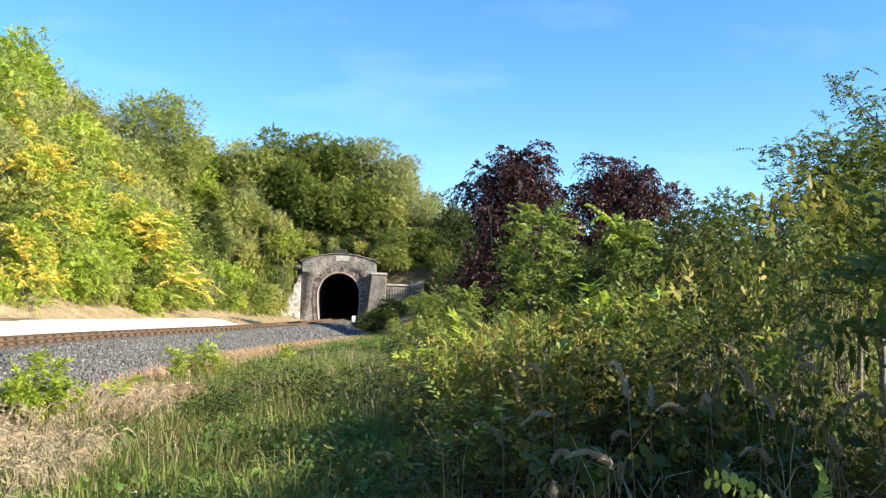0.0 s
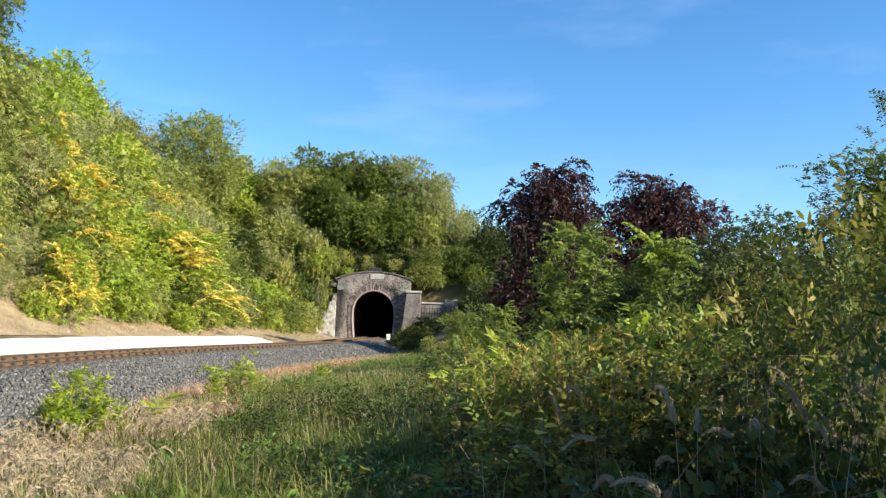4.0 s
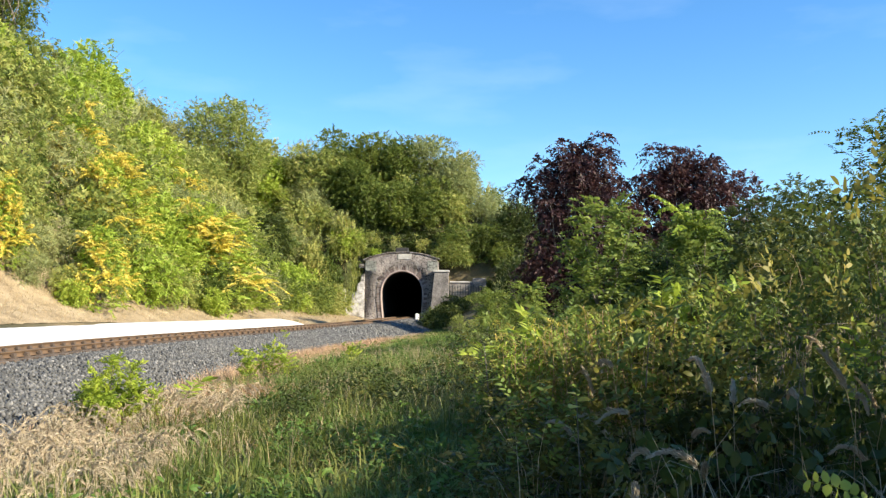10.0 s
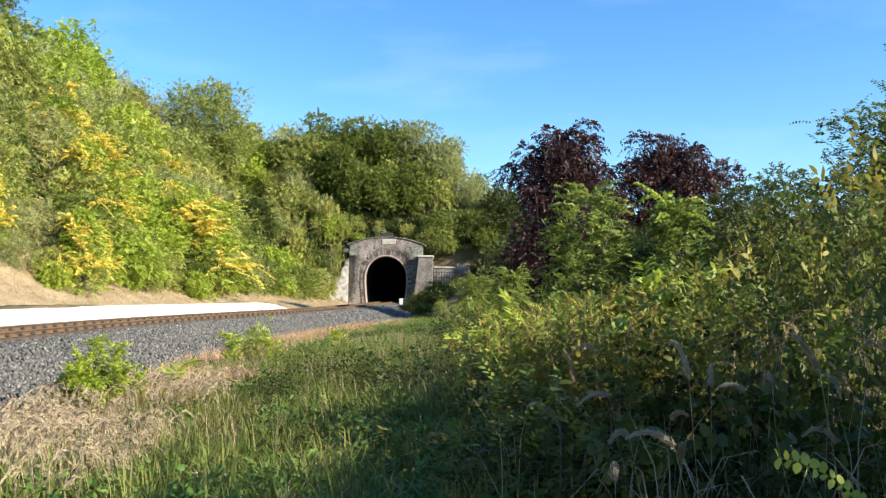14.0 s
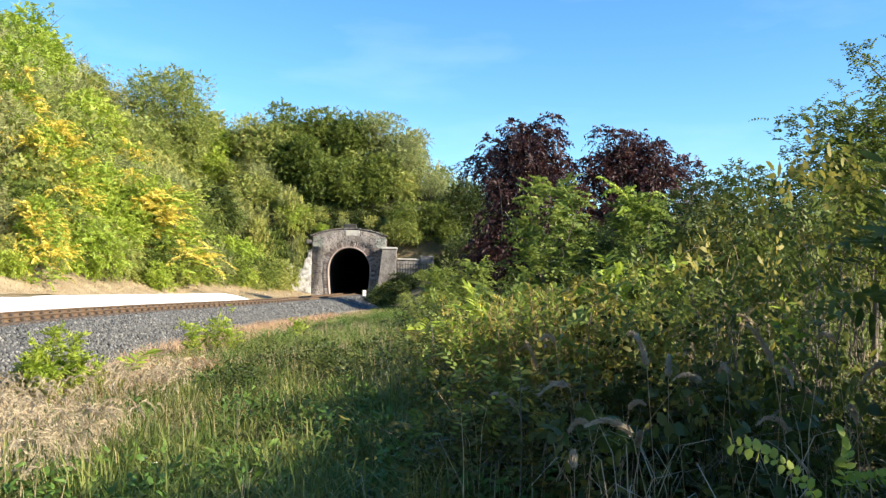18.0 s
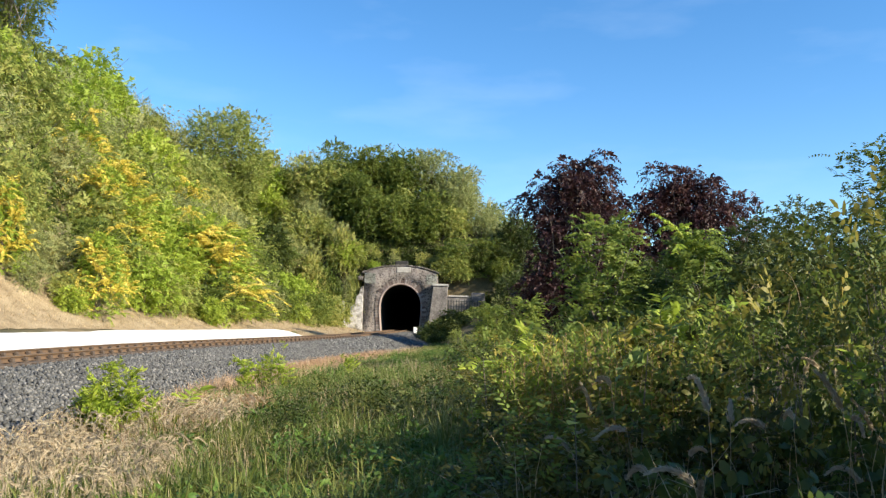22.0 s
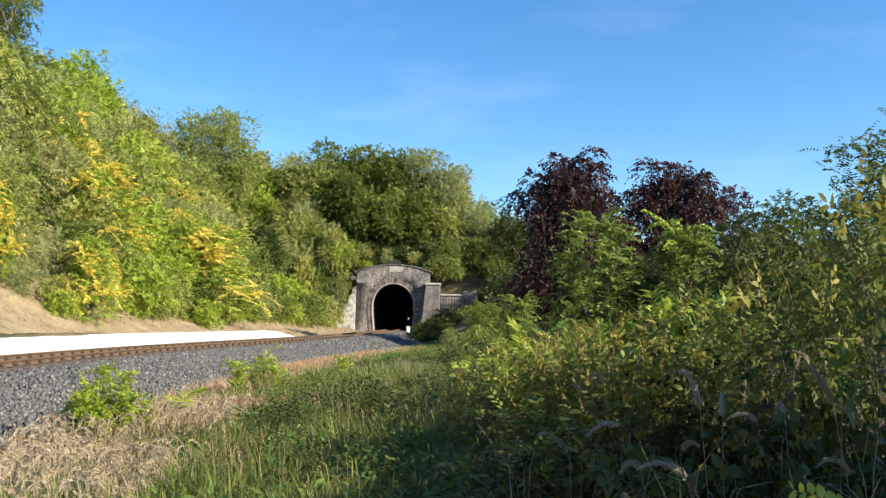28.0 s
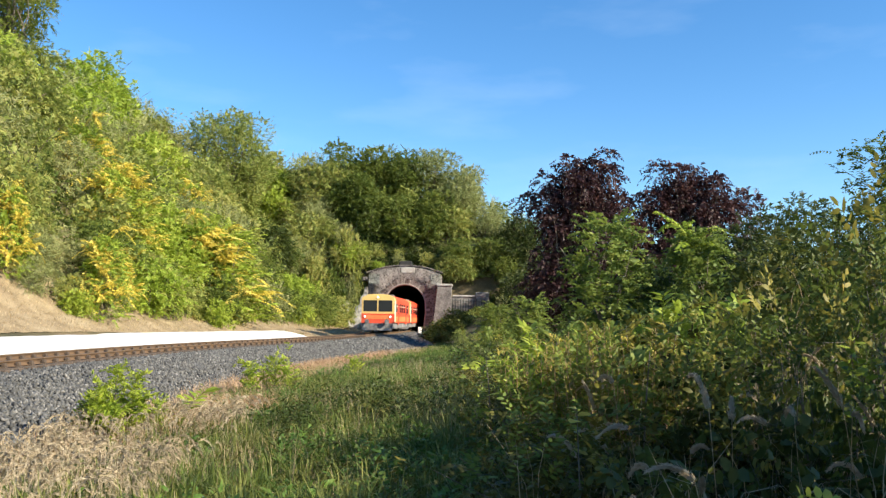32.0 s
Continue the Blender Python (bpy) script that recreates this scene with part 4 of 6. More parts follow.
def hillside_hue(x, y):
    """Deep green growth beside the tunnel's hill, mixed olive and yellowing growth elsewhere."""
    if y > 72 and x / y > -0.205:
        return ("bright", "bright", "olive", "mid")[int(hill.integers(4))]
    if y > 72 and -0.265 < x / y < -0.205:
        return ("green", "green", "dark", "mid")[int(hill.integers(4))]
    return hues[int(hill.integers(len(hues)))]


for y in np.arange(26, 98, 3.7):
    for u in np.arange(-10, -40, -3.5):
        yy, uu = y + hill.uniform(-1.4, 1.4), u + hill.uniform(-1.3, 1.3)
        x = float(track_x(yy)) + uu
        if x < -0.62 * yy - 2 or uu < -12 - 0.30 * yy + 4 or (yy < 40 and uu > -11.5):
            continue
        s = hill.uniform(0.85, 1.35) * (0.75 if uu > -11.5 else 1.0)
        shrub(hillside_hue(x, yy), int(hill.integers(4)), x, yy, s, s * hill.uniform(0.9, 1.25))
for y in np.arange(47, 92, 2.6):
    x = float(track_x(y)) - hill.uniform(8.0, 9.2) + 1.2 * float(smooth(50, 88, y))
    s = hill.uniform(0.6, 0.85)
    shrub(("mid", "bright", "mid", "green")[int(hill.integers(4))], int(hill.integers(4)), x, y, s, s)
# the hill over the tunnel
for y in np.arange(99.5, 111, 3.6):
    for x in np.arange(-27, 11, 3.4):
        xx, yy = x + hill.uniform(-1.4, 1.4), y + hill.uniform(-1.4, 1.4)
        s = hill.uniform(1.0, 1.5) * (0.6 if yy < 101 else 1.0)
        if yy < 101.5 and -13 < xx < 0.5:
            s *= 0.4
        hue = ("green", "green", "mid")[int(hill.integers(3))] if -14 < xx < -1 and yy > 102 else hues[int(hill.integers(len(hues)))]
        if xx > 2:
            hue = ("olive", "green")[int(hill.integers(2))]
        shrub(hue, int(hill.integers(4)), xx, yy, s, s * hill.uniform(0.9, 1.3))
for variant, x, y, s, sz in ((0, -23.6, 52.0, 0.8, 1.3), (0, -21.0, 50.0, 0.7, 1.2), (0, -20.8, 38.2, 0.5, 0.95), (0, -17.6, 41.6, 0.6, 1.0), (0, -18.3, 44.5, 0.55, 0.7), (0, -23.0, 72.0, 0.7, 1.2), (1, -15.9, 57.6, 1.5, 1.45), (1, -17.6, 58.5, 1.3, 1.2), (0, -17.2, 56.0, 0.75, 1.35), (1, -19.6, 50.0, 0.9, 1.1), (1, -22.5, 55.5, 0.9, 1.1)):
    golden(variant, x, y, s, sz)
for x, y, s, hue in ((-20.8, 39.5, 0.6, "olive"), (-19.7, 38.6, 0.45, "olive"), (-21.8, 41.0, 0.7, "mid"), (-20.2, 42.0, 0.65, "olive"), (-18.9, 40.6, 0.4, "mid"), (-22.6, 40.0, 0.7, "olive"), (-11.4, 98.0, 0.7, "mid"), (-12.3, 97.5, 0.8, "bright"), (-13.1, 97.4, 0.75, "mid"), (-15.2, 53.2, 0.45, "bright"), (-16.4, 53.0, 0.4, "green"), (-18.2, 40.0, 0.35, "bright")):
    shrub(hue, 1, x, y, s, s)
tree("hillside_tree", "tall green tree on the hillside", 13.0, 4.0, 60, 130, 0.28, 0.17, M_LEAF_GREEN, -33.6, 60.5, 0.1)
tree("hillside_tree", "broad pale green tree on the hill's crest", 14.2, 5.6, 60, 90, 0.32, 0.2, M_LEAF_MID, -26.6, 95.0, 0.15)
for x, y, h in ((-32.0, 90, 7.4), (-30.0, 94, 7.6)):
    tree("hillside_tree", "thin grey-green tree on the crest of the hill", h, 3.2, 30, 80, 0.3, 0.16, M_LEAF_OLIVE, x, y, 0.15, 0.3, 0.14, "crest trees")
for x, y, h, r, mat in ((-10.4, 101.8, 5.4, 2.7, M_LEAF_GREEN), (-6.8, 102.0, 5.6, 2.8, M_LEAF_GREEN), (-3.4, 102.6, 5.2, 2.6, M_LEAF_GREEN), (-18.5, 106, 7.5, 3.6, M_LEAF_MID), (-14.6, 108, 8.6, 4.0, M_LEAF_GREEN), (-10.6, 109, 8.2, 3.8, M_LEAF_GREEN), (-12.5, 103.5, 7.0, 3.2, M_LEAF_GREEN), (-7.0, 108, 7.2, 3.6, M_LEAF_GREEN), (-3.0, 109, 7.6, 3.6, M_LEAF_OLIVE), (1.2, 108, 6.8, 3.4, M_LEAF_OLIVE)):
    tree("hillside_tree", "dense green tree above the tunnel" if mat is M_LEAF_GREEN else "grey-green tree above the tunnel", h, r, 34, 95, 0.34, 0.22, mat, x, y, 0.1, 0.32, 0.16, "trees above the tunnel")
# copper trees
tree("copper_tree", "dark red-leaved tree with a dense crown", 13.5, 4.9, 170, 165, 0.34, 0.22, M_LEAF_RED, 9.1, 60.0, 0.1, 0.8, 0.25, "red trees", [(1.7, 0, 11.3, 1.7), (0.3, 0, 10.4, 1.8), (-1.2, 0, 10.9, 1.7), (-3.0, 0.3, 8.6, 1.9), (2.9, 0, 8.6, 1.9), (0, 0, 8.8, 3.0), (0, 0, 6.0, 3.8), (-1.8, 0, 3.6, 2.9), (1.8, 0, 3.4, 2.8)], 0.6)
tree("copper_tree", "dark red-leaved tree with a twin-topped crown", 13.8, 5.0, 150, 165, 0.34, 0.22, M_LEAF_RED, 17.0, 62.0, 0.1, 0.8, 0.25, "red trees", [(-1.6, 0, 11.2, 1.3), (-0.3, 0, 10.9, 1.3), (1.0, 0, 11.6, 1.4), (2.1, 0, 10.8, 1.2), (2.6, 0, 9.2, 1.4), (-2.5, 0, 9.4, 1.2), (0, 0, 9.0, 2.7), (0, 0, 6.4, 3.3), (0, 0, 3.8, 3.4)], 0.6)
tree("copper_tree", "small dark red-leaved tree behind the bushes", 13.2, 2.5, 48, 150, 0.34, 0.22, M_LEAF_RED, 21.4, 62.0, 0.12, 0.25, 0.2, "red trees")
tree("copper_tree", "low dark red-leaved tree between two taller ones", 10.0, 2.6, 44, 150, 0.34, 0.22, M_LEAF_RED, 12.9, 61.0, 0.1, 0.28, 0.2, "red trees")
# dark leaf colour stands in for the deep shadow beside the cutting
for x, y, h in ((11.0, 99.5, 8.0), (17.5, 92, 9.0), (14.5, 97, 9.0), (8.0, 101, 6.5)):
    tree("woodland_tree", "tree beside the tunnel cutting, leaves toned dark as shade", h, 3.4, 34, 110, 0.3, 0.19, M_LEAF_DARK, x, y, 0.08, 0.3, 0.16, "cutting trees")
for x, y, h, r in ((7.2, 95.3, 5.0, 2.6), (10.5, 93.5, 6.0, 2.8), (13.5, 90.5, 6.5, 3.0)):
    tree("cutting_bush", "dense bush beside the tunnel's side wall, leaves toned dark as shade", h, r, 30, 130, 0.28, 0.17, M_LEAF_DARK, x, y, 0.02, 0.32, 0.12, "cutting bushes")
# beside and over the portal
for x, y, s in ((-1.7, 93.4, 0.5), (-0.6, 93.8, 0.55), (0.9, 93.6, 0.34), (2.4, 93.4, 0.28), (3.8, 92.8, 0.3), (-0.9, 90.5, 0.36), (-1.6, 91.8, 0.4), (0.2, 91.0, 0.42)):
    shrub("green", int(x * 2) % 4, x, y, s, s)
for i in range(16):
    y = hill.uniform(80, 97)
    u = hill.uniform(5.5, 17)
    s = hill.uniform(0.5, 0.8) * (0.42 if u < 12 else 1.0)
    shrub(("green", "green", "olive")[int(hill.integers(3))], int(hill.integers(4)), float(track_x(y)) + u, y if u > 11 else min(y, 93.5), s, s)
for x, y, s in ((-11.8, 98.2, 0.7), (-10.9, 97.6, 0.55), (-11.4, 97.0, 0.7), (-9.5, 98.8, 0.6), (-14.8, 95.4, 0.8), (-14.4, 91.5, 0.75), (-14.8, 88, 0.9), (-14.9, 94.2, 0.9), (-0.6, 97.2, 0.7), (1.0, 97.2, 0.75), (-3.2, 98.6, 0.5), (-1.0, 98.4, 0.75), (1.5, 98.2, 0.9), (-6.8, 99.2, 0.45)):
    shrub(("mid", "bright", "mid")[int(hill.integers(3))], int(hill.integers(4)), x, y, s, s)
for x, sz in ((-12.4, 0.9), (-13.4, 1.15), (-14.2, 1.3), (-15.2, 1.4), (-16.4, 1.5)):
    shrub(("mid", "green", "mid")[int(-x) % 3], int(-x) % 4, x, 97.0 if x > -13.5 else 96.3, 0.55 if x > -13.5 else 0.85, sz)
# deeper green than their neighbours, to put the woodland's shadow into the colour
for x, y, s in ((2.6, 97.0, 0.6), (4.2, 96.9, 0.65), (5.6, 97.2, 0.7), (3.2, 98.6, 0.7)):
    shrub("green", int(x) % 4, x, y, s, s)
for i in range(16):
    y = hill.uniform(48, 84)
    x = hill.uniform(0.4, 4.5)
    s = hill.uniform(0.28, 0.42) + 0.04 * x
    thicket(("green", "mid")[int(hill.integers(2))], int(hill.integers(3)), x, y, s, s)
# two tiny thickets added in place of the tree shadows across the path
for x, y, s in ((-11.7, 57.0, 0.24), (-11.2, 60.0, 0.2)):
    thicket("green", 0, x, y, s, s)
# added to shade the track; their dark hue also paints in deep shade
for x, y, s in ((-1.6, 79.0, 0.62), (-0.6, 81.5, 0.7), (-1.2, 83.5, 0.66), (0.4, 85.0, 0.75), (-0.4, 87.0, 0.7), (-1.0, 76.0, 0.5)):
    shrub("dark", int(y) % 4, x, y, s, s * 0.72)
for x, y, s, hue in ((-9.0, 97.5, 0.34, "bright"), (-9.8, 97.7, 0.3, "mid"), (-3.4, 97.4, 0.24, "bright"), (-0.7, 97.0, 0.36, "bright"), (0.3, 98.5, 0.95, "green"), (3.8, 98.6, 0.8, "dark"), (6.2, 98.8, 0.85, "dark")):
    shrub(hue, int(y * 2) % 4, x, y, s, s)
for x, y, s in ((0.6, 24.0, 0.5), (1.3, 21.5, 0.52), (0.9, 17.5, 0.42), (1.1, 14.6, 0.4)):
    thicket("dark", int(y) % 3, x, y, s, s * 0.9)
for x, y, s, sz, hue in ((-11.2, 96.6, 0.45, 1.7, "mid"), (-12.0, 96.4, 0.45, 1.5, "olive"), (-15.5, 99.5, 1.1, 1.2, "mid"), (-13.2, 99.4, 0.9, 1.0, "olive"), (-17.5, 99.2, 1.2, 1.3, "mid"), (-16.5, 101.5, 1.2, 1.4, "olive"), (-12.6, 97.4, 0.6, 1.5, "mid"), (-14.6, 95.8, 0.75, 1.7, "green"), (-15.8, 95.8, 0.8, 1.8, "mid")):
    shrub(hue, int(y * 3) % 4, x, y, s, sz)
# bushes beside the clearing
for i in range(36):
    y = hill.uniform(16, 34)
    x = hill.uniform(0.5, 0.6 * y)
    if 0.2 < x / y < 0.38 and y < 24:
        continue
    tall = 1.2 + 3.2 * float(smooth(0.06, 0.5, x / y)) * hill.uniform(0.6, 1.0)
    s = tall / 3.6
    thicket(("dark", "dark", "green", "dark")[int(hill.integers(4))] if x > 0.3 * y else ("mid", "green", "bright")[int(hill.integers(3))], int(hill.integers(3)), x, y, min(1.15, s * 1.1), s)
for x, y, s, sz in ((1.9, 37, 0.5, 0.6), (2.9, 32, 0.5, 0.65), (5.1, 28, 0.85, 1.25), (6.6, 22.5, 0.6, 1.0), (8.0, 23, 0.7, 0.6)):
    golden(3 if sz == 1.0 else 2, x, y, s, sz)
for x, y, s in ((8.6, 41, 1.08), (10.4, 42, 1.2), (6.6, 43, 0.95), (12.5, 40, 1.3), (9.5, 38, 1.0), (11.3, 37, 1.1), (7.6, 37, 0.75)):
    thicket("green", int(x) % 3, x, y, s * 1.1, s)
for x, y, h, r in ((10.4, 24, 5.6, 2.0), (11.8, 22, 5.8, 2.0), (8.9, 25, 4.3, 1.7), (13.2, 26, 6.0, 2.2), (8.5, 27, 5.0, 1.8), (9.8, 27.3, 5.9, 2.1), (11.2, 26.5, 6.1, 2.2), (7.4, 28.5, 4.2, 1.7), (6.4, 30, 3.6, 1.6)):
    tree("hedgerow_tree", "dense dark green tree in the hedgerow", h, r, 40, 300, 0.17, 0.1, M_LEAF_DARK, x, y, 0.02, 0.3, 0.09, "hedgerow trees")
# dark trees between the field and the side wall
for x, y, h, r in ((12.8, 57, 7.2, 2.8), (5.6, 72, 6.4, 2.2), (6.9, 76, 7.0, 2.4), (8.0, 81, 7.2, 2.5)):
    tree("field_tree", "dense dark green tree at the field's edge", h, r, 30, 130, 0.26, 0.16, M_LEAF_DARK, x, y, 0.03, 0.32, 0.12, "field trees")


def hedge(variant, x, y, s=1.0, sz=1.0):
    def build():
        ob = tagged(new("hedge_shrub"), "leafy wild shrub at the edge of the clearing", "shrub", "hedge shrubs")
        lumps = lumps_of(1.0, 1.6, 20, 0.05, 0.28)
        part("trunk", trunk_mesh("trunk", 1.6, 0.03, lumps, 5), None, ob)
        size = (0.072, 0.07, 0.085, 0.062, 0.065)[variant]
        hue = (M_LEAF_HEDGE, M_LEAF_DULL, M_LEAF_HEDGE, M_LEAF_HEDGE, M_LEAF_GREEN)[variant]
        part("crown", fast_mesh("crown", *sprays(lumps, 900, size, size * (0.5, 0.3, 0.6, 0.36, 0.42)[variant], 2.8, 7, 0.3, 0.35, 4 if variant in (0, 2) else 2), hue), None, ob)
        tips = [(x, y, z + 0.12, r * 0.9) for x, y, z, r in lumps if z > 0.9][:6]
        # lighter leaves on the upper lumps put sunlit highlights into the colour
        part("tip_leaves", fast_mesh("tip_leaves", *sprays(tips, 300, size * 1.2, size * 0.5, 3.0, 9, 0.1, 0.8, 4), (M_LEAF_SHOOT, M_LEAF_SHOOT, M_LEAF_DULL, M_LEAF_DULL, M_LEAF_DULL)[variant]), None, ob, "yellowing shoot-tip leaves, brighter as if sunlit")
        return ob
    return place(("hedge", variant), build, x, y, ground_z(x, y) - 0.1, s, sz, rng.uniform(0, 360))


for i in range(46):
    y = 6.0 + 10.5 * hill.uniform() ** 1.3
    x = hill.uniform(0.55, 0.56 * y + 0.4)
    s = hill.uniform(0.8, 1.1)
    tall = 0.72 + 0.9 * float(smooth(0.1, 0.6, x / y)) + 0.02 * (y - 6)
    hedge(4 if x > 0.33 * y else 1 if x < 0.28 * y and y > 7.5 and i % 3 else int(hill.integers(4)) if y > 8.5 else (0, 2)[i % 2], x, y, s * (0.85 + 0.1 * tall), s * tall)


for x, y, s, sz in ((1.5, 8.8, 0.85, 0.9), (1.85, 10.8, 0.9, 0.95), (1.2, 7.9, 0.75, 0.88), (2.1, 9.8, 0.85, 0.95)):
    hedge(1, x, y, s, sz)


def tall_weed(variant, x, y, s=1.0, sz=1.0):
    def build():
        ob = tagged(new("tall_weed"), "clump of upright weeds with narrow yellowing leaves", "weed", "tall weeds")
        lines, C, A = [], [], []
        for k in range(15):
            r0 = rng.normal(size=2) * 0.14
            tip = np.array((*(r0 * 2.2 + rng.normal(size=2) * 0.08), rng.uniform(1.1, 1.65)))
            foot = np.array((*r0, -0.05))
            lines.append([(foot, 0.005), ((foot + tip) / 2 + rng.normal(size=3) * 0.03, 0.004), (tip, 0.002)])
            for f in np.linspace(0.35, 1.0, 26):
                a = rng.uniform(0, 2 * math.pi)
                C.append(foot + (tip - foot) * f)
                A.append((math.cos(a), math.sin(a), rng.uniform(0.2, 1.3)))
        for line in lines:
            part("stem", fast_mesh("stem", *tubes([line], 4), M_RUSSET), None, ob, "thin dry stem")
        V, F = broad_leaves(np.array(C), np.array(A, float), 0.095, 0.024)
        part("foliage", fast_mesh("foliage", V, F, (M_LEAF_SHOOT, M_LEAF_DULL, M_LEAF_BRIGHT, M_LEAF_YELLOW)[variant]), None, ob)
        return ob
    return place(("weed", variant), build, x, y, ground_z(x, y), s, sz, rng.uniform(0, 360))


for i in range(34):
    y = 7.4 + 4.2 * hill.uniform()
    x = y * hill.uniform(0.09, 0.27)
    tall_weed((0, 1, 1, 2, 0)[i % 5], x, y, hill.uniform(0.8, 1.1), hill.uniform(0.85, 1.12) * (0.72 + 1.6 * min(0.17, x / y)))


for x, y, s in ((1.75, 8.3, 0.5), (2.05, 8.9, 0.6), (0.95, 9.3, 0.55), (1.3, 9.0, 0.4)):
    tall_weed(3, x, y, s, 0.95)


def vine(variant, x, y, s=1.0, sz=1.0):
    def build():
        ob = tagged(new("vine_bush"), "sprawling bush with large dark vine-like leaves", "shrub", "vine bushes")
        lumps = lumps_of(0.8, 1.3, 12, 0.05, 0.36)
        part("trunk", trunk_mesh("trunk", 1.3, 0.02, lumps, 6), None, ob)
        part("crown", fast_mesh("crown", *sprays(lumps, 170, 0.13, 0.1, 2.2, 5, 0.5, 0.4, 4), M_LEAF_VINE), None, ob)
        return ob
    return place(("vine", variant), build, x, y, ground_z(x, y) - 0.1, s, sz, rng.uniform(0, 360))


for i in range(12):
    y = 5.4 + 0.3 * i
    x = y * (0.26 + 0.3 * ((i * 5) % 12) / 12)
    vine(i % 2, x, y, hill.uniform(0.6, 0.85), hill.uniform(0.75, 1.0) + 0.5 * (x / y - 0.26))


# the hedge goes on unseen beside the camera, added to shade the clearing
for x, y, s in ((6.0, 2.6, 1.1), (5.2, 0.6, 1.1), (7.6, 3.6, 1.3), (6.4, -1.0, 1.2), (8.8, 1.4, 1.4), (5.3, 4.5, 1.05), (6.9, 5.4, 1.0), (7.0, 7.4, 0.72)):
    thicket("green", int(x * 3) % 3, x, y, s, s)


tree("wayside_tree", "small unseen leafy tree beside the hedge, added to shade the clearing", 4.4, 1.75, 32, 400, 0.12, 0.07, M_LEAF_GREEN, 5.0, 3.0, 0.3, 0.34, 0.07)
thicket("green", 2, 4.2, -0.8, 0.9, 1.0)
# tall trees out of view, added to cut the sky light from the right
for x, y, h in ((8.4, 1.2, 6.0), (8.8, -2.4, 6.2), (6.2, -4.6, 5.2)):
    tree("wayside_tree", "unseen leafy tree added to shade the clearing", h, 2.4, 40, 240, 0.17, 0.1, M_LEAF_DARK, x, y, 0.05, 0.32, 0.09, "wayside trees")


# ---- grass ----
def blades(P, hmin, hmax, width, lean=0.35):
    """Bent grass blades rooted at P: two joined triangles and a tip each."""
    n = len(P)
    h = rng.uniform(hmin, hmax, n)[:, None]
    a = rng.uniform(0, 2 * math.pi, n)
    d = np.stack([np.cos(a), np.sin(a), np.zeros(n)], 1) * (rng.uniform(0.1, 1, n) * lean)[:, None]
    sd = np.stack([-np.sin(a), np.cos(a), np.zeros(n)], 1) * width * rng.uniform(0.6, 1.4, n)[:, None]
    mid = P + (d * 0.45 + np.array((0, 0, 0.62))) * h
    tip = P + (d * 1.5 + np.array((0, 0, 0.95))) * h
    V = np.stack([P - sd, P + sd, mid + sd * 0.8, mid - sd * 0.8, tip], 1).reshape(-1, 3)
    i = np.arange(n)[:, None] * 5
    F = np.concatenate([i + np.array([0, 1, 2]), i + np.array([0, 2, 3]), i + np.array([3, 2, 4])], 1).reshape(-1, 3)
    return V, F


def scatter(n, x0, x1, y0, y1, power=1.0):
    y = y0 + (y1 - y0) * rng.uniform(size=n) ** power
    x = rng.uniform(x0, x1, n)
    return x, y


def meadow(name, label, mat, pts, hmin, hmax, width, lean=0.35):
    x, y = pts
    P = np.stack([x, y, height(x, y) - 0.02], 1)
    V, F = blades(P, hmin, hmax, width, lean)
    return tagged(new(name, fast_mesh(name, V, F, mat)), label, "grass", kind="stuff")


def keep(pts, test):
    m = test(*pts)
    return pts[0][m], pts[1][m]


def right_of(a, b):
    return lambda x, y: (x - track_x(y) > a) & (x - track_x(y) < b)


def patchy(x, y, scale, seed):
    """Soft patches between 0 and 1."""
    return 0.5 + 0.5 * np.sin(x * scale + seed + 1.3 * np.sin(y * scale * 0.7)) * np.sin(y * scale * 0.9 + seed * 2.1 + 1.1 * np.sin(x * scale * 0.8))


def clumped(n, x0, x1, y0, y1, scale, seed, cut, power=1.0):
    x, y = scatter(n, x0, x1, y0, y1, power)
    m = patchy(x, y, scale, seed) > rng.uniform(cut, cut + 0.35, n)
    return x[m], y[m]


GREEN = "rough green meadow grass in the clearing"


def tussocks(name, label, mat, x, y, count, spread, hmin, hmax, width, lean):
    """Tufts of long grass: blades that fan out from one root each."""
    n = len(x)
    z = height(x, y)
    tall = rng.uniform(hmin, hmax, n)[:, None] * rng.uniform(0.55, 1.1, (n, count))
    a = rng.uniform(0, 2 * math.pi, (n, count))
    out = np.stack([np.cos(a), np.sin(a), np.zeros((n, count))], -1)
    w = np.stack([-np.sin(a), np.cos(a), np.zeros((n, count))], -1) * (width * rng.uniform(0.6, 1.3, (n, count)))[..., None]
    f = (lean * rng.uniform(0.1, 1.0, (n, count)))[..., None]
    root = np.stack([x, y, z - 0.02], -1)[:, None] + out * spread * rng.uniform(0, 1, (n, count))[..., None]
    T = tall[..., None]
    p1 = root + (out * f * 0.25 + np.array((0, 0, 0.5))) * T
    p2 = root + (out * f * 0.75 + np.array((0, 0, 0.92)) - np.array((0, 0, 0.22)) * f) * T
    p3 = root + (out * f * 1.35 + np.array((0, 0, 1.05)) - np.array((0, 0, 0.62)) * f) * T
    V = np.stack([root - w * 0.6, root + w * 0.6, p1 - w, p1 + w, p2 - w * 0.7, p2 + w * 0.7, p3], 2).reshape(-1, 3)
    i = np.arange(n * count)[:, None] * 7
    F = np.concatenate([i + np.array(t) for t in ((0, 1, 3), (0, 3, 2), (2, 3, 5), (2, 5, 4), (4, 5, 6))], 1).reshape(-1, 3)
    return tagged(new(name, fast_mesh(name, V, F, mat)), label, "grass", kind="stuff")


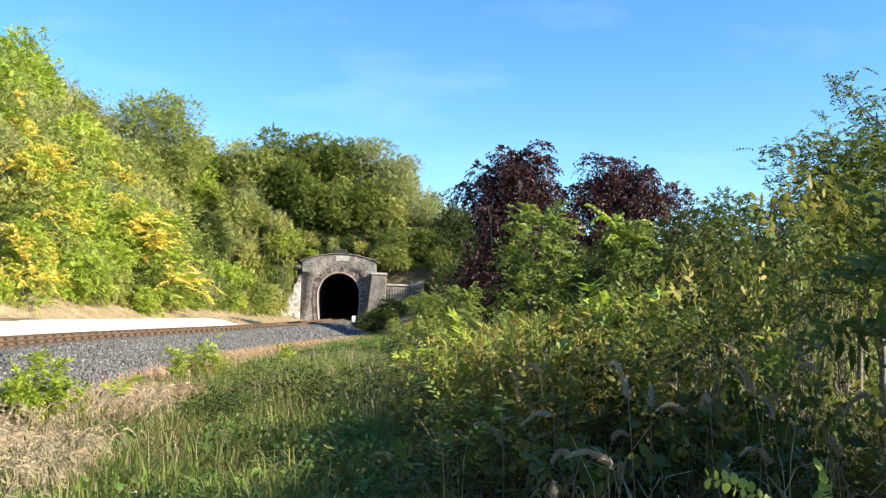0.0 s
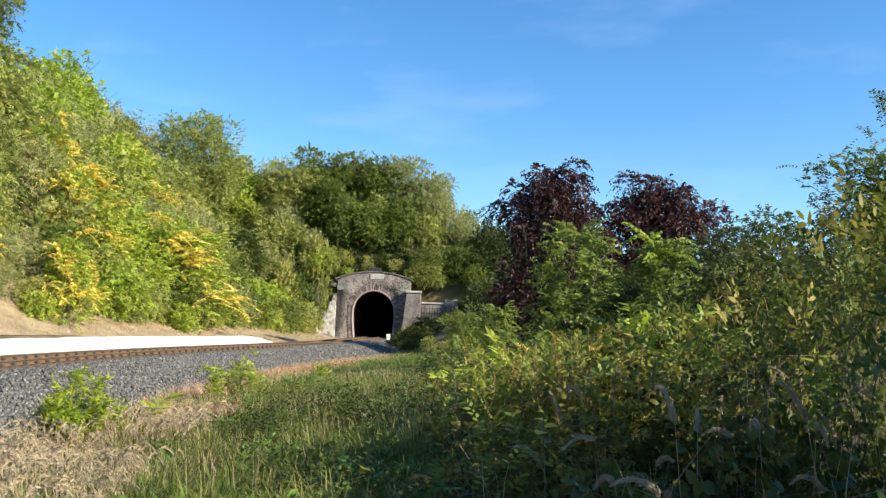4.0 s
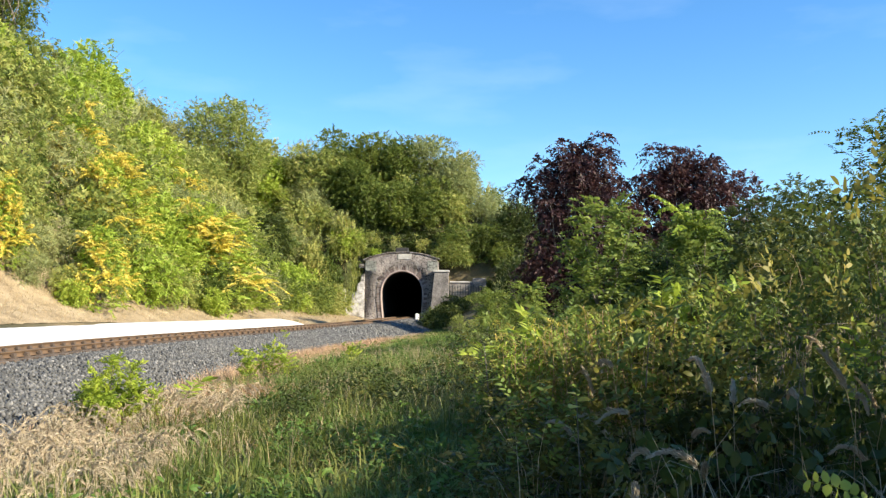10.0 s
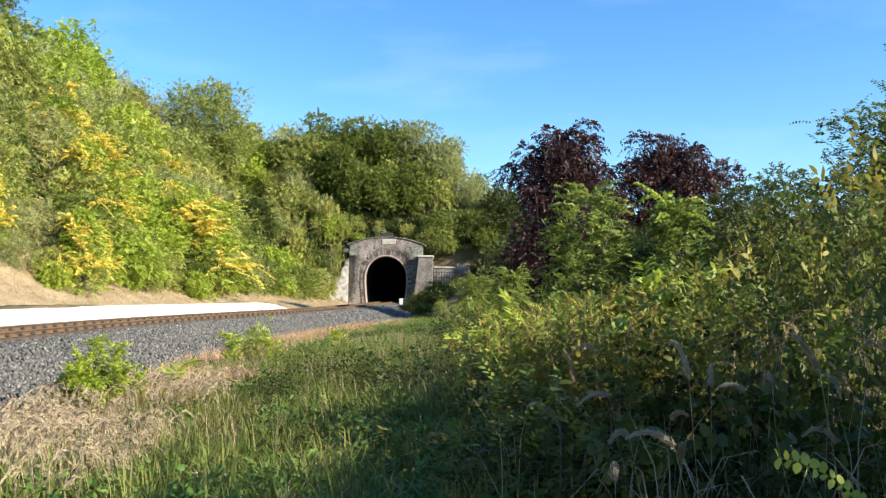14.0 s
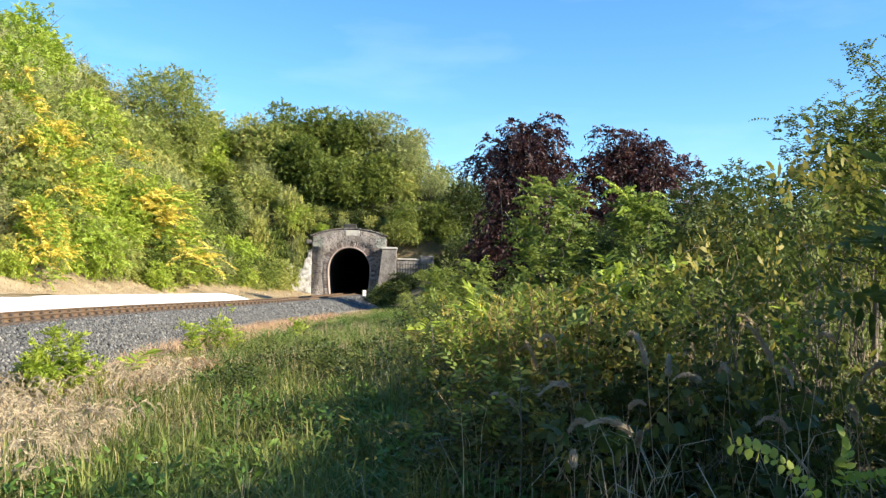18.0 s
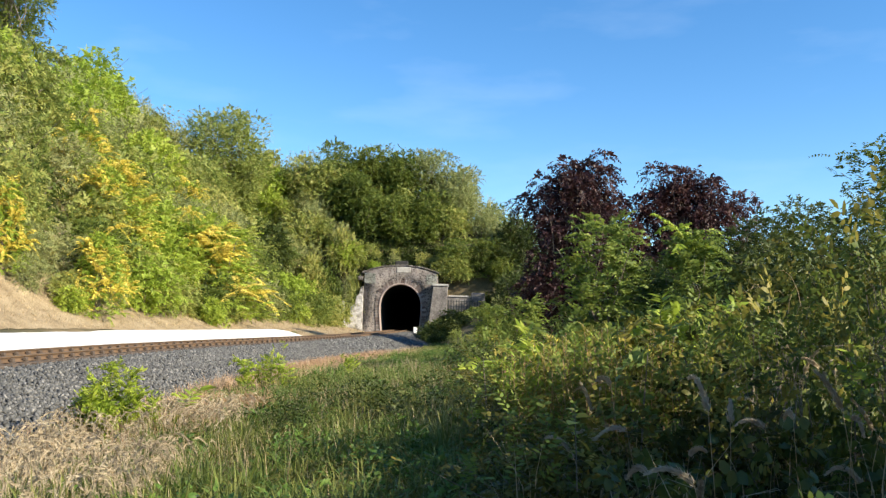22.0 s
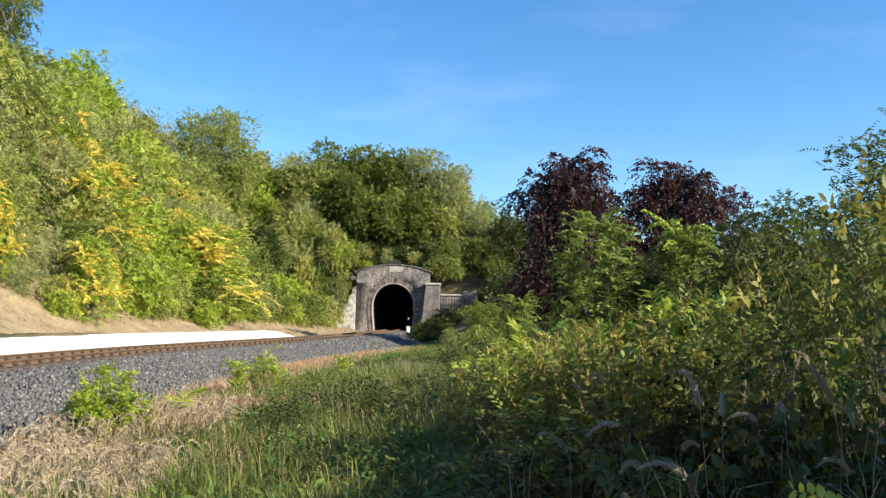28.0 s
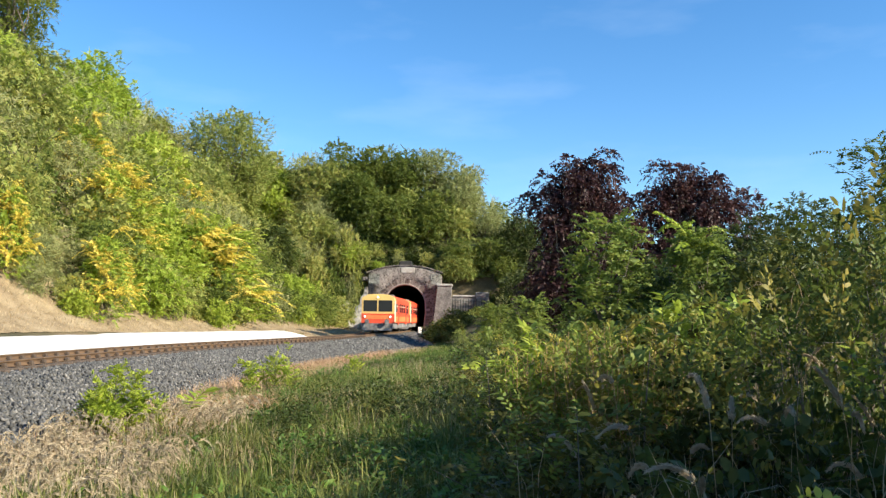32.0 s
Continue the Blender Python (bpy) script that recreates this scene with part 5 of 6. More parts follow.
meadow("meadow_grass", GREEN, M_GRASS, keep(scatter(24000, -8, 3, 5.5, 18, 1.3), right_of(5.8, 16)), 0.08, 0.25, 0.006, 0.9)
tx, ty = keep(clumped(7600, -8, 3, 5.4, 24, 1.5, 3.0, 0.3, 1.1), right_of(6.0, 16))
tussocks("meadow_tussocks", GREEN, M_GRASS, tx, ty, 13, 0.06, 0.28, 0.72, 0.0055, 0.9)
tx, ty = keep(clumped(750, -7, 2.5, 5.4, 20, 1.1, 6.1, 0.4, 1.1), right_of(6.2, 16))
tussocks("straw_tussocks", "dry straw-coloured tufts among the green grass", M_STRAW, tx, ty, 6, 0.05, 0.3, 0.65, 0.003, 0.8)
tx, ty = keep(clumped(420, -7.4, -2.6, 6.6, 13, 1.3, 1.7, 0.2), right_of(4.6, 7.4))
tussocks("meadow_tussocks", "green tufts among the pale dry grass", M_GRASS, tx, ty, 11, 0.06, 0.3, 0.7, 0.005, 0.9)
meadow("meadow_grass", GREEN, M_GRASS, keep(scatter(52000, -9, 2, 18, 70), right_of(5.2, 14)), 0.15, 0.5, 0.012, 0.6)
meadow("dry_stalks", "thin tan dry stalks among the green grass", M_STRAW, keep(clumped(13000, -8, 1.5, 5.5, 32, 1.1, 1.0, 0.35), right_of(5.4, 13.5)), 0.35, 0.75, 0.003, 0.35)
meadow("dry_grass", "tan dry grass along the foot of the ballast", M_STRAW, keep(scatter(60000, -10, -1, 7, 60), right_of(4.2, 6.8)), 0.12, 0.45, 0.0055, 1.0)
meadow("russet_grass", "reddish dry grass beside the ballast", M_RUSSET, keep(clumped(34000, -8, -2, 11, 50, 0.5, 0.4, 0.2), right_of(4.3, 6.6)), 0.25, 0.55, 0.006, 0.6)
meadow("russet_grass", "reddish feathery dry grass between the saplings", M_RUSSET, clumped(11000, -5.2, -3.5, 12.6, 17.5, 1.2, 0.7, 0.05), 0.3, 0.62, 0.004, 0.5)
meadow("russet_grass", "pale reddish dry grass at the ballast's foot", M_RUSSET, keep(scatter(9000, -6.8, -3.6, 30, 48), right_of(4.3, 6.2)), 0.3, 0.6, 0.01, 0.5)
meadow("bank_grass", "tan dry grass on the bank below the shrubs", M_STRAW, keep(scatter(80000, -26, -6, 22, 95), lambda x, y: (x - track_x(y) > -13.5) & (x - track_x(y) < -2.45 - 4.6 * path_width(y) * (y < 57))), 0.1, 0.26, 0.009, 1.5)


def tufts(name, label, cat, mat, x, y, count, spread, hmin, hmax, length, width, blade=broad_leaves):
    """Low leafy plants: leaves in whorls up short stems, for every place x, y."""
    n = len(x)
    z = height(x, y)
    tall = rng.uniform(hmin, hmax, n)
    f = rng.uniform(0.1, 1.0, (n, count))
    a = rng.uniform(0, 2 * math.pi, (n, count))
    q = spread * rng.uniform(0.1, 1.0, (n, count)) * (1.1 - 0.6 * f)
    C = np.stack([x[:, None] + q * np.cos(a), y[:, None] + q * np.sin(a), z[:, None] + tall[:, None] * f], -1).reshape(-1, 3)
    A = np.stack([np.cos(a), np.sin(a), rng.uniform(-0.1, 0.9, (n, count))], -1).reshape(-1, 3) + rng.normal(size=(n * count, 3)) * 0.25
    V, F = blade(C, A, length, width)
    return tagged(new(name, fast_mesh(name, V, F, mat)), label, cat, kind="stuff")


wx, wy = keep(clumped(1100, -6, 1.2, 5.6, 16, 0.9, 5.0, 0.35, 1.2), right_of(6.2, 14))
tufts("weeds", "bright green leafy weeds in the grass", "weeds", M_WEED, wx, wy, 44, 0.24, 0.15, 0.5, 0.085, 0.036)
wx, wy = keep(clumped(900, -7, 1.2, 15, 45, 0.6, 2.0, 0.25), right_of(5.6, 13))
tufts("weeds", "bright green leafy weeds in the grass", "weeds", M_WEED, wx, wy, 46, 0.3, 0.2, 0.55, 0.08, 0.034)
wx, wy = scatter(330, 0.2, 6.5, 5.0, 12)
tufts("undergrowth", "dark leafy undergrowth below the hedge", "undergrowth", M_LEAF_HEDGE, wx, wy, 60, 0.35, 0.2, 0.8, 0.07, 0.04)
wx, wy = keep(clumped(900, -5, 1.0, 7.0, 24, 1.4, 8.0, 0.35), right_of(6.6, 14))
tufts("dock_leaves", "low leafy patches, toned dark, in the meadow", "weeds", M_LEAF_HEDGE, wx, wy, 44, 0.3, 0.15, 0.5, 0.09, 0.02)
# dark leaves laid along the hedge's shade band, its shade put into colour
wx, wy = clumped(260, -3.4, 0.4, 12.5, 18.5, 2.0, 1.0, 0.15)
tufts("dock_leaves", "low leafy patches, toned dark, in the meadow", "weeds", M_LEAF_DARK, wx, wy, 40, 0.3, 0.2, 0.7, 0.11, 0.03)
# low creepers that cover the hill's soil
wx, wy = keep(scatter(4200, -42, 17, 26, 116), lambda x, y: (height(x, y) > 3.2) & (x > -0.62 * y - 3) & ~((y > 96.5) & (y < 102) & (x > -12) & (x < 0)))
tufts("hill_creepers", "low creepers and brambles covering the hillside", "undergrowth", M_LEAF_OLIVE, wx[::2], wy[::2], 18, 0.9, 0.2, 1.0, 0.36, 0.22, leaves)
tufts("hill_creepers", "low creepers and brambles covering the hillside", "undergrowth", M_LEAF_MID, wx[1::2], wy[1::2], 18, 0.9, 0.2, 1.2, 0.36, 0.22, leaves)
# dark leaves stand in for the shadow in the gap above the portal
wx, wy = scatter(300, -11.5, -0.5, 98.2, 102)
tufts("hill_creepers", "creepers hanging below the trees over the tunnel, toned dark as shade", "undergrowth", M_LEAF_DARK, wx, wy, 26, 0.6, 0.2, 1.0, 0.28, 0.16, leaves)
wx, wy = keep(scatter(900, -22, 16, 85, 103), lambda x, y: (height(x, y) > 1.6) & ~((y > 97.6) & (x > -12) & (x < 0)))
tufts("hill_creepers", "low creepers covering the bank at the portal", "undergrowth", M_LEAF_MID, wx, wy, 36, 0.7, 0.15, 0.7, 0.3, 0.18, leaves)


def foxtails(name, label, x, y, hmin, hmax, head_len, head_r, mat):
    """Dry grasses with a nodding fluffy head each, many together."""
    V, F, at = [], [], 0
    z = height(x, y)
    stalks = []
    C, A = [], []
    for px, py, pz in zip(x, y, z):
        h = rng.uniform(hmin, hmax)
        a = rng.uniform(0, 2 * math.pi)
        d = np.array((math.cos(a), math.sin(a), 0.0))
        base = np.array((px, py, pz))
        top = base + d * 0.12 * h + np.array((0, 0, h))
        L = head_len * rng.uniform(0.7, 1.3)
        tip = top + d * L * 0.8 - np.array((0, 0, L * 0.35))
        crest = top + d * L * 0.4 + np.array((0, 0, L * 0.16))
        stalks.append([(base, 0.004), (base * 0.5 + top * 0.5 - d * 0.03, 0.003), (top, 0.0025), (crest, 0.002), (tip, 0.001)])
        k = int(22 * head_len / 0.12)
        t = rng.uniform(0, 1, k)[:, None]
        on = (1 - t) ** 2 * top + 2 * t * (1 - t) * crest + t * t * tip
        C.append(on)
        A.append(rng.normal(size=(k, 3)) * 0.16 + unit((1 - t) * (crest - top) + t * (tip - crest)))
    V1, F1 = tubes(stalks, 3)
    F1 = np.concatenate([F1[:, [0, 1, 2]], F1[:, [0, 2, 3]]])
    V2, F2 = leaves(np.concatenate(C), np.concatenate(A), head_r * 3.2, head_r * 0.32)
    V, F = join((V1, F1), (V2, F2))
    return fast_mesh(name, V, F, mat)


fx, fy = keep(clumped(3600, -7, -2.2, 6.8, 15, 0.9, 4.2, 0.1, 1.0), right_of(4.7, 7.3))
tagged(new("foxtail_grass", foxtails("foxtail_grass", "", fx[:1500], fy[:1500], 0.3, 0.68, 0.2, 0.018, M_FOX)), "tan nodding foxtail grass beside the ballast", "grass", kind="stuff")

# tall feathery grasses in the shade of the hedge
for i in range(42):
    px, py = 0.8 + 2.6 * (i % 7) / 6 + hill.uniform(-0.25, 0.25), 4.6 + 0.65 * (i // 7) + hill.uniform(-0.3, 0.3)
    if px < 0.12 * py + 0.3:
        px += 0.5
    one = tagged(new("reed_grass"), "tall dry grass with a nodding pale seed plume", "grass", "tall seed grasses")
    one.matrix_basis = pose(px, py, ground_z(px, py) - 0.02)
    h, a = hill.uniform(0.7, 1.28), hill.uniform(1.2, 5.2)
    d = np.array((math.cos(a), math.sin(a) * 0.6, 0.0))
    L = hill.uniform(0.14, 0.27)
    lift, drop = hill.uniform(0.0, 0.8), hill.uniform(0.2, 0.9)
    pts = [np.zeros(3), d * 0.05 + np.array((0, 0, h * 0.5)), d * 0.16 + np.array((0, 0, h)), d * (0.16 + L * 0.5) + np.array((0, 0, h + L * lift)), d * (0.16 + L) + np.array((0, 0, h + L * (2 * lift - drop)))]
    V, F = tubes([[(p, r) for p, r in zip(pts, (0.003, 0.0026, 0.002, 0.0015, 0.001))]], 5)
    part("stalk", fast_mesh("stalk", V, F, M_STRAW), None, one)
    k = 520
    t = rng.uniform(0, 1, k)[:, None]
    on = (1 - t) ** 2 * pts[2] + 2 * t * (1 - t) * (pts[3] + np.array((0, 0, 0.03))) + t * t * pts[4]
    on = on + rng.normal(size=(k, 3)) * (0.0062 * (1.15 - t))
    along_it = unit(2 * (1 - t) * (pts[3] + np.array((0, 0, 0.03)) - pts[2]) + 2 * t * (pts[4] - pts[3]))
    V, F = leaves(on, rng.normal(size=(k, 3)) * 0.2 + along_it, 0.04 * (1.15 - 0.5 * t.ravel()), 0.005)
    part("plume", fast_mesh("plume", V, F, M_PLUME), None, one, "pale fluffy seed plume")
    for b in range(6):
        w = hill.uniform(0, 2 * math.pi)
        e = np.array((math.cos(w), math.sin(w), 0.0))
        z0 = h * hill.uniform(0.1, 0.5)
        base = np.array((0, 0, z0))
        bl = np.array([base, base + e * 0.12 + np.array((0, 0, 0.22)), base + e * 0.34 + np.array((0, 0, 0.26)), base + e * 0.5 + np.array((0, 0, 0.1))])
        sd = np.array((-e[1], e[0], 0)) * 0.004
        V = np.concatenate([bl - sd, bl + sd])
        part("blade", fast_mesh("blade", V, [(0, 1, 5, 4), (1, 2, 6, 5), (2, 3, 7, 6)], M_STRAW), None, one)


def pinnate(x, y, z, fr, size, mat, name, label, group, stem=0.5, rise=0.3):
    """A small plant of pinnate leaves; every leaf (stalk with its leaflets) is a part."""
    ob = tagged(new(name), label, "plant", group)
    ob.matrix_basis = pose(x, y, z)
    bend = rng.normal(size=2) * 0.07 * stem
    spine = [np.array((bend[0] * t * t, bend[1] * t * t, stem * t)) for t in (-0.05, 0.35, 0.7, 1.0)]
    V, F = tubes([[(p, r) for p, r in zip(spine, (0.011, 0.009, 0.007, 0.004))]], 5)
    part("stem", fast_mesh("stem", V, F, M_BARK), None, ob)
    low = 0.3 if stem < 1.5 else max(0.3, 1 - 0.75 / stem)
    for k in range(fr):
        a = 2.4 * k + rng.uniform(-0.5, 0.5)
        f = low + (1 - low) * (k + rng.uniform()) / fr
        base = np.array((bend[0] * f * f, bend[1] * f * f, stem * f))
        out = unit(np.array((math.cos(a), math.sin(a), rng.uniform(rise - 0.2, rise + 1.0))))
        side = unit(np.cross(out, (0, 0, 1.0)) + rng.normal(size=3) * 0.35)
        L = size * rng.uniform(0.65, 1.2)
        sag = rng.uniform(0.15, 0.7)
        pts = [base + out * L * t - np.array((0, 0, sag * L * t * t)) for t in np.linspace(0.12, 1, 8)]
        C = np.concatenate([[p, p] for p in pts])
        A = np.concatenate([[side + out * 0.45, -side + out * 0.45] for p in pts]) + rng.normal(size=(16, 3)) * 0.18
        Vl, Fl = broad_leaves(C, A, L * 0.27, L * 0.085, 0.06)
        Vs, Fs = tubes([[(base, 0.004), (pts[4], 0.003), (pts[-1], 0.0015)]], 3)
        Fs = np.concatenate([Fs[:, [0, 1, 2]], Fs[:, [0, 2, 3]]])
        V, F = join((Vl, Fl), (Vs, Fs))
        part("leaf", fast_mesh("leaf", V, F, mat), None, ob)
    return ob


for x, y, fr, size, st in ((-5.2, 12.8, 50, 0.3, 1.25), (-5.0, 12.9, 46, 0.3, 1.15), (-5.45, 12.8, 44, 0.3, 1.0), (-5.25, 12.5, 46, 0.3, 0.85), (-4.85, 12.7, 44, 0.3, 0.85), (-5.6, 12.7, 34, 0.3, 0.7), (-5.0, 12.4, 36, 0.3, 0.65), (-4.55, 12.9, 24, 0.28, 0.75), (-5.2, 16.8, 8, 0.55, 0.3), (-5.0, 20.6, 26, 0.45, 0.9), (-4.6, 21.6, 20, 0.45, 1.0), (-4.9, 21.9, 16, 0.45, 0.8), (-4.2, 21.3, 18, 0.45, 0.8), (-4.4, 21.8, 8, 0.3, 1.45), (-3.1, 26, 12, 0.5, 0.6)):
    pinnate(x, y, ground_z(x, y), fr, size, M_LEAF_SAPLING, "sapling", "bright yellow-green sapling at the foot of the ballast", "saplings", st, 0.9)
pinnate(-4.35, 13.6, ground_z(-4.35, 13.6), 4, 0.75, M_LEAF_SAPLING, "sapling", "low sapling with long arching yellow-green leaves", "saplings", 0.5, 0.5)
for x, y, fr, size, st in ((3.05, 4.7, 12, 0.5, 2.1), (3.45, 5.3, 12, 0.5, 2.5), (3.55, 4.9, 14, 0.5, 2.3), (6.1, 22.6, 22, 1.1, 2.0), (7.0, 22.8, 22, 1.1, 2.2), (5.5, 22.8, 18, 1.0, 1.9), (7.7, 22.9, 18, 1.0, 2.0)):
    pinnate(x, y, ground_z(x, y) - 0.02, fr, size, M_LEAF_GREEN, "sumac_shoot", "leggy shoot with long paired leaflets among the bushes", "tall shoots", st)
for x, y, fr, size, st in ((2.3, 9.0, 9, 0.62, 1.85), (2.6, 9.2, 8, 0.6, 1.8), (2.85, 9.0, 9, 0.62, 1.75), (0.72, 9.2, 8, 0.5, 1.5), (0.95, 9.4, 8, 0.5, 1.4), (0.45, 9.6, 7, 0.45, 1.3)):
    pinnate(x, y, ground_z(x, y) - 0.02, fr, size, M_LEAF_BRIGHT, "sumac_shoot", "sunlit shoot with bright paired leaflets above the hedge", "tall shoots", st, 0.5)
for i in range(16):
    y = 6.6 + 0.6 * i + hill.uniform(-0.3, 0.3)
    x = y * hill.uniform(0.09, 0.42)
    st = 1.3 + 0.45 * float(smooth(0.1, 0.4, x / y)) + hill.uniform(0, 0.25)
    pinnate(x, y, ground_z(x, y) - 0.02, 9, 0.42, (M_LEAF_SHOOT, M_LEAF_DULL)[i % 2], "sumac_shoot", "leggy shoot with long paired leaflets among the bushes", "tall shoots", st, 0.6)
meadow("hedge_stalks", "thin dry stalks standing in the hedge", M_STRAW, keep(scatter(900, 0.4, 8, 4.6, 15), lambda x, y: (x > 0.08 * y) & (x < 0.6 * y)), 0.6, 1.5, 0.004, 0.35)
# the arching leaf with oval leaflets nearest to the camera
near = tagged(new("locust_shoot"), "low shoot with arching leaves of oval bright green leaflets", "plant", "near shoots")
near.matrix_basis = pose(1.76, 3.2, ground_z(1.76, 3.2) - 0.03)
V, F = tubes([[(np.array((0, 0, -0.05)), 0.008), (np.array((-0.02, 0, 0.4)), 0.006), (np.array((0.0, 0, 0.86)), 0.004)]], 5)
part("stem", fast_mesh("stem", V, F, M_BARK), None, near)
for foot, mid, tip in (((-0.02, 0, 0.72), (-0.2, -0.08, 1.02), (-0.46, -0.07, 1.055)), ((0, 0, 0.8), (0.06, 0.02, 1.0), (-0.03, -0.1, 1.09)), ((0, 0, 0.84), (0.12, -0.05, 0.98), (0.26, -0.1, 0.9)), ((0, 0, 0.7), (-0.12, 0.05, 0.8), (-0.3, 0.0, 0.76)), ((0, 0, 0.76), (0.15, -0.1, 0.85), (0.3, -0.2, 0.72))):
    foot, mid, tip = np.array(foot), np.array(mid), np.array(tip)
    ts = np.linspace(0.22, 1, 12)[:, None]
    on = (1 - ts) ** 2 * foot + 2 * ts * (1 - ts) * mid + ts * ts * tip
    run = unit(2 * (1 - ts) * (mid - foot) + 2 * ts * (tip - mid))
    across = unit(np.cross(run, np.array((0.1, -0.75, 0.65))))
    V1, F1 = broad_leaves(np.concatenate([on, on]), np.concatenate([across + run * 0.25, -across + run * 0.25]), 0.048, 0.033, 0.05)
    V2, F2 = tubes([[(p, 0.002) for p in (foot, *on)]], 3)
    V, F = join((V1, F1), (V2, np.concatenate([F2[:, [0, 1, 2]], F2[:, [0, 2, 3]]])))
    part("leaf", fast_mesh("leaf", V, F, M_LEAF_BRIGHT), None, near)

# the yellow leaf that catches the sun
lone = tagged(new("yellow_shoot"), "thin shoot with large sunlit yellow leaves", "plant")
lone.matrix_basis = pose(0.83, 5.58, ground_z(0.83, 5.58))
V, F = tubes([[(np.array((0, 0, -0.05)), 0.006), (np.array((0.02, 0, 0.6)), 0.005), (np.array((0, 0, 1.15)), 0.003)]], 5)
part("stem", fast_mesh("stem", V, F, M_BARK), None, lone)
for k, (a, z) in enumerate(((0.2, 1.12), (2.6, 1.16), (4.2, 1.08), (1.4, 1.0), (3.4, 1.02))):
    V, F = broad_leaves(np.array([(0, 0, z)]), np.array([(math.cos(a), math.sin(a), 0.1)]), 0.1, 0.075)
    part("leaf", fast_mesh("leaf", V, F, M_LEAF_YELLOW if k != 3 else M_LEAF_BRIGHT), None, lone)


# broad-leaved shoots that stand out of the hedge
# bright leaf colour stands in for sunlight that misses these shoots
for x, y, h in ((2.95, 6.2, 1.5), (3.1, 6.35, 1.35), (3.6, 7.6, 1.6)):
    shoot = tagged(new("broad_leaved_shoot"), "upright shoot in the hedge, broad green leaves coloured bright as if sunlit", "plant", "broad-leaved shoots")
    shoot.matrix_basis = pose(x, y, ground_z(x, y))
    V, F = tubes([[(np.array((0, 0, -0.05)), 0.008), (np.array((0.02, 0, h * 0.6)), 0.006), (np.array((0, 0.02, h)), 0.003)]], 5)
    part("stem", fast_mesh("stem", V, F, M_BARK), None, shoot)
    for k in range(14):
        a, z = 2.4 * k, h * (0.62 + 0.4 * k / 14)
        V, F = broad_leaves(np.array([(0.01, 0, z)]), np.array([(math.cos(a), math.sin(a), 0.5)]), 0.13, 0.062)
        part("leaf", fast_mesh("leaf", V, F, M_LEAF_BRIGHT), None, shoot)


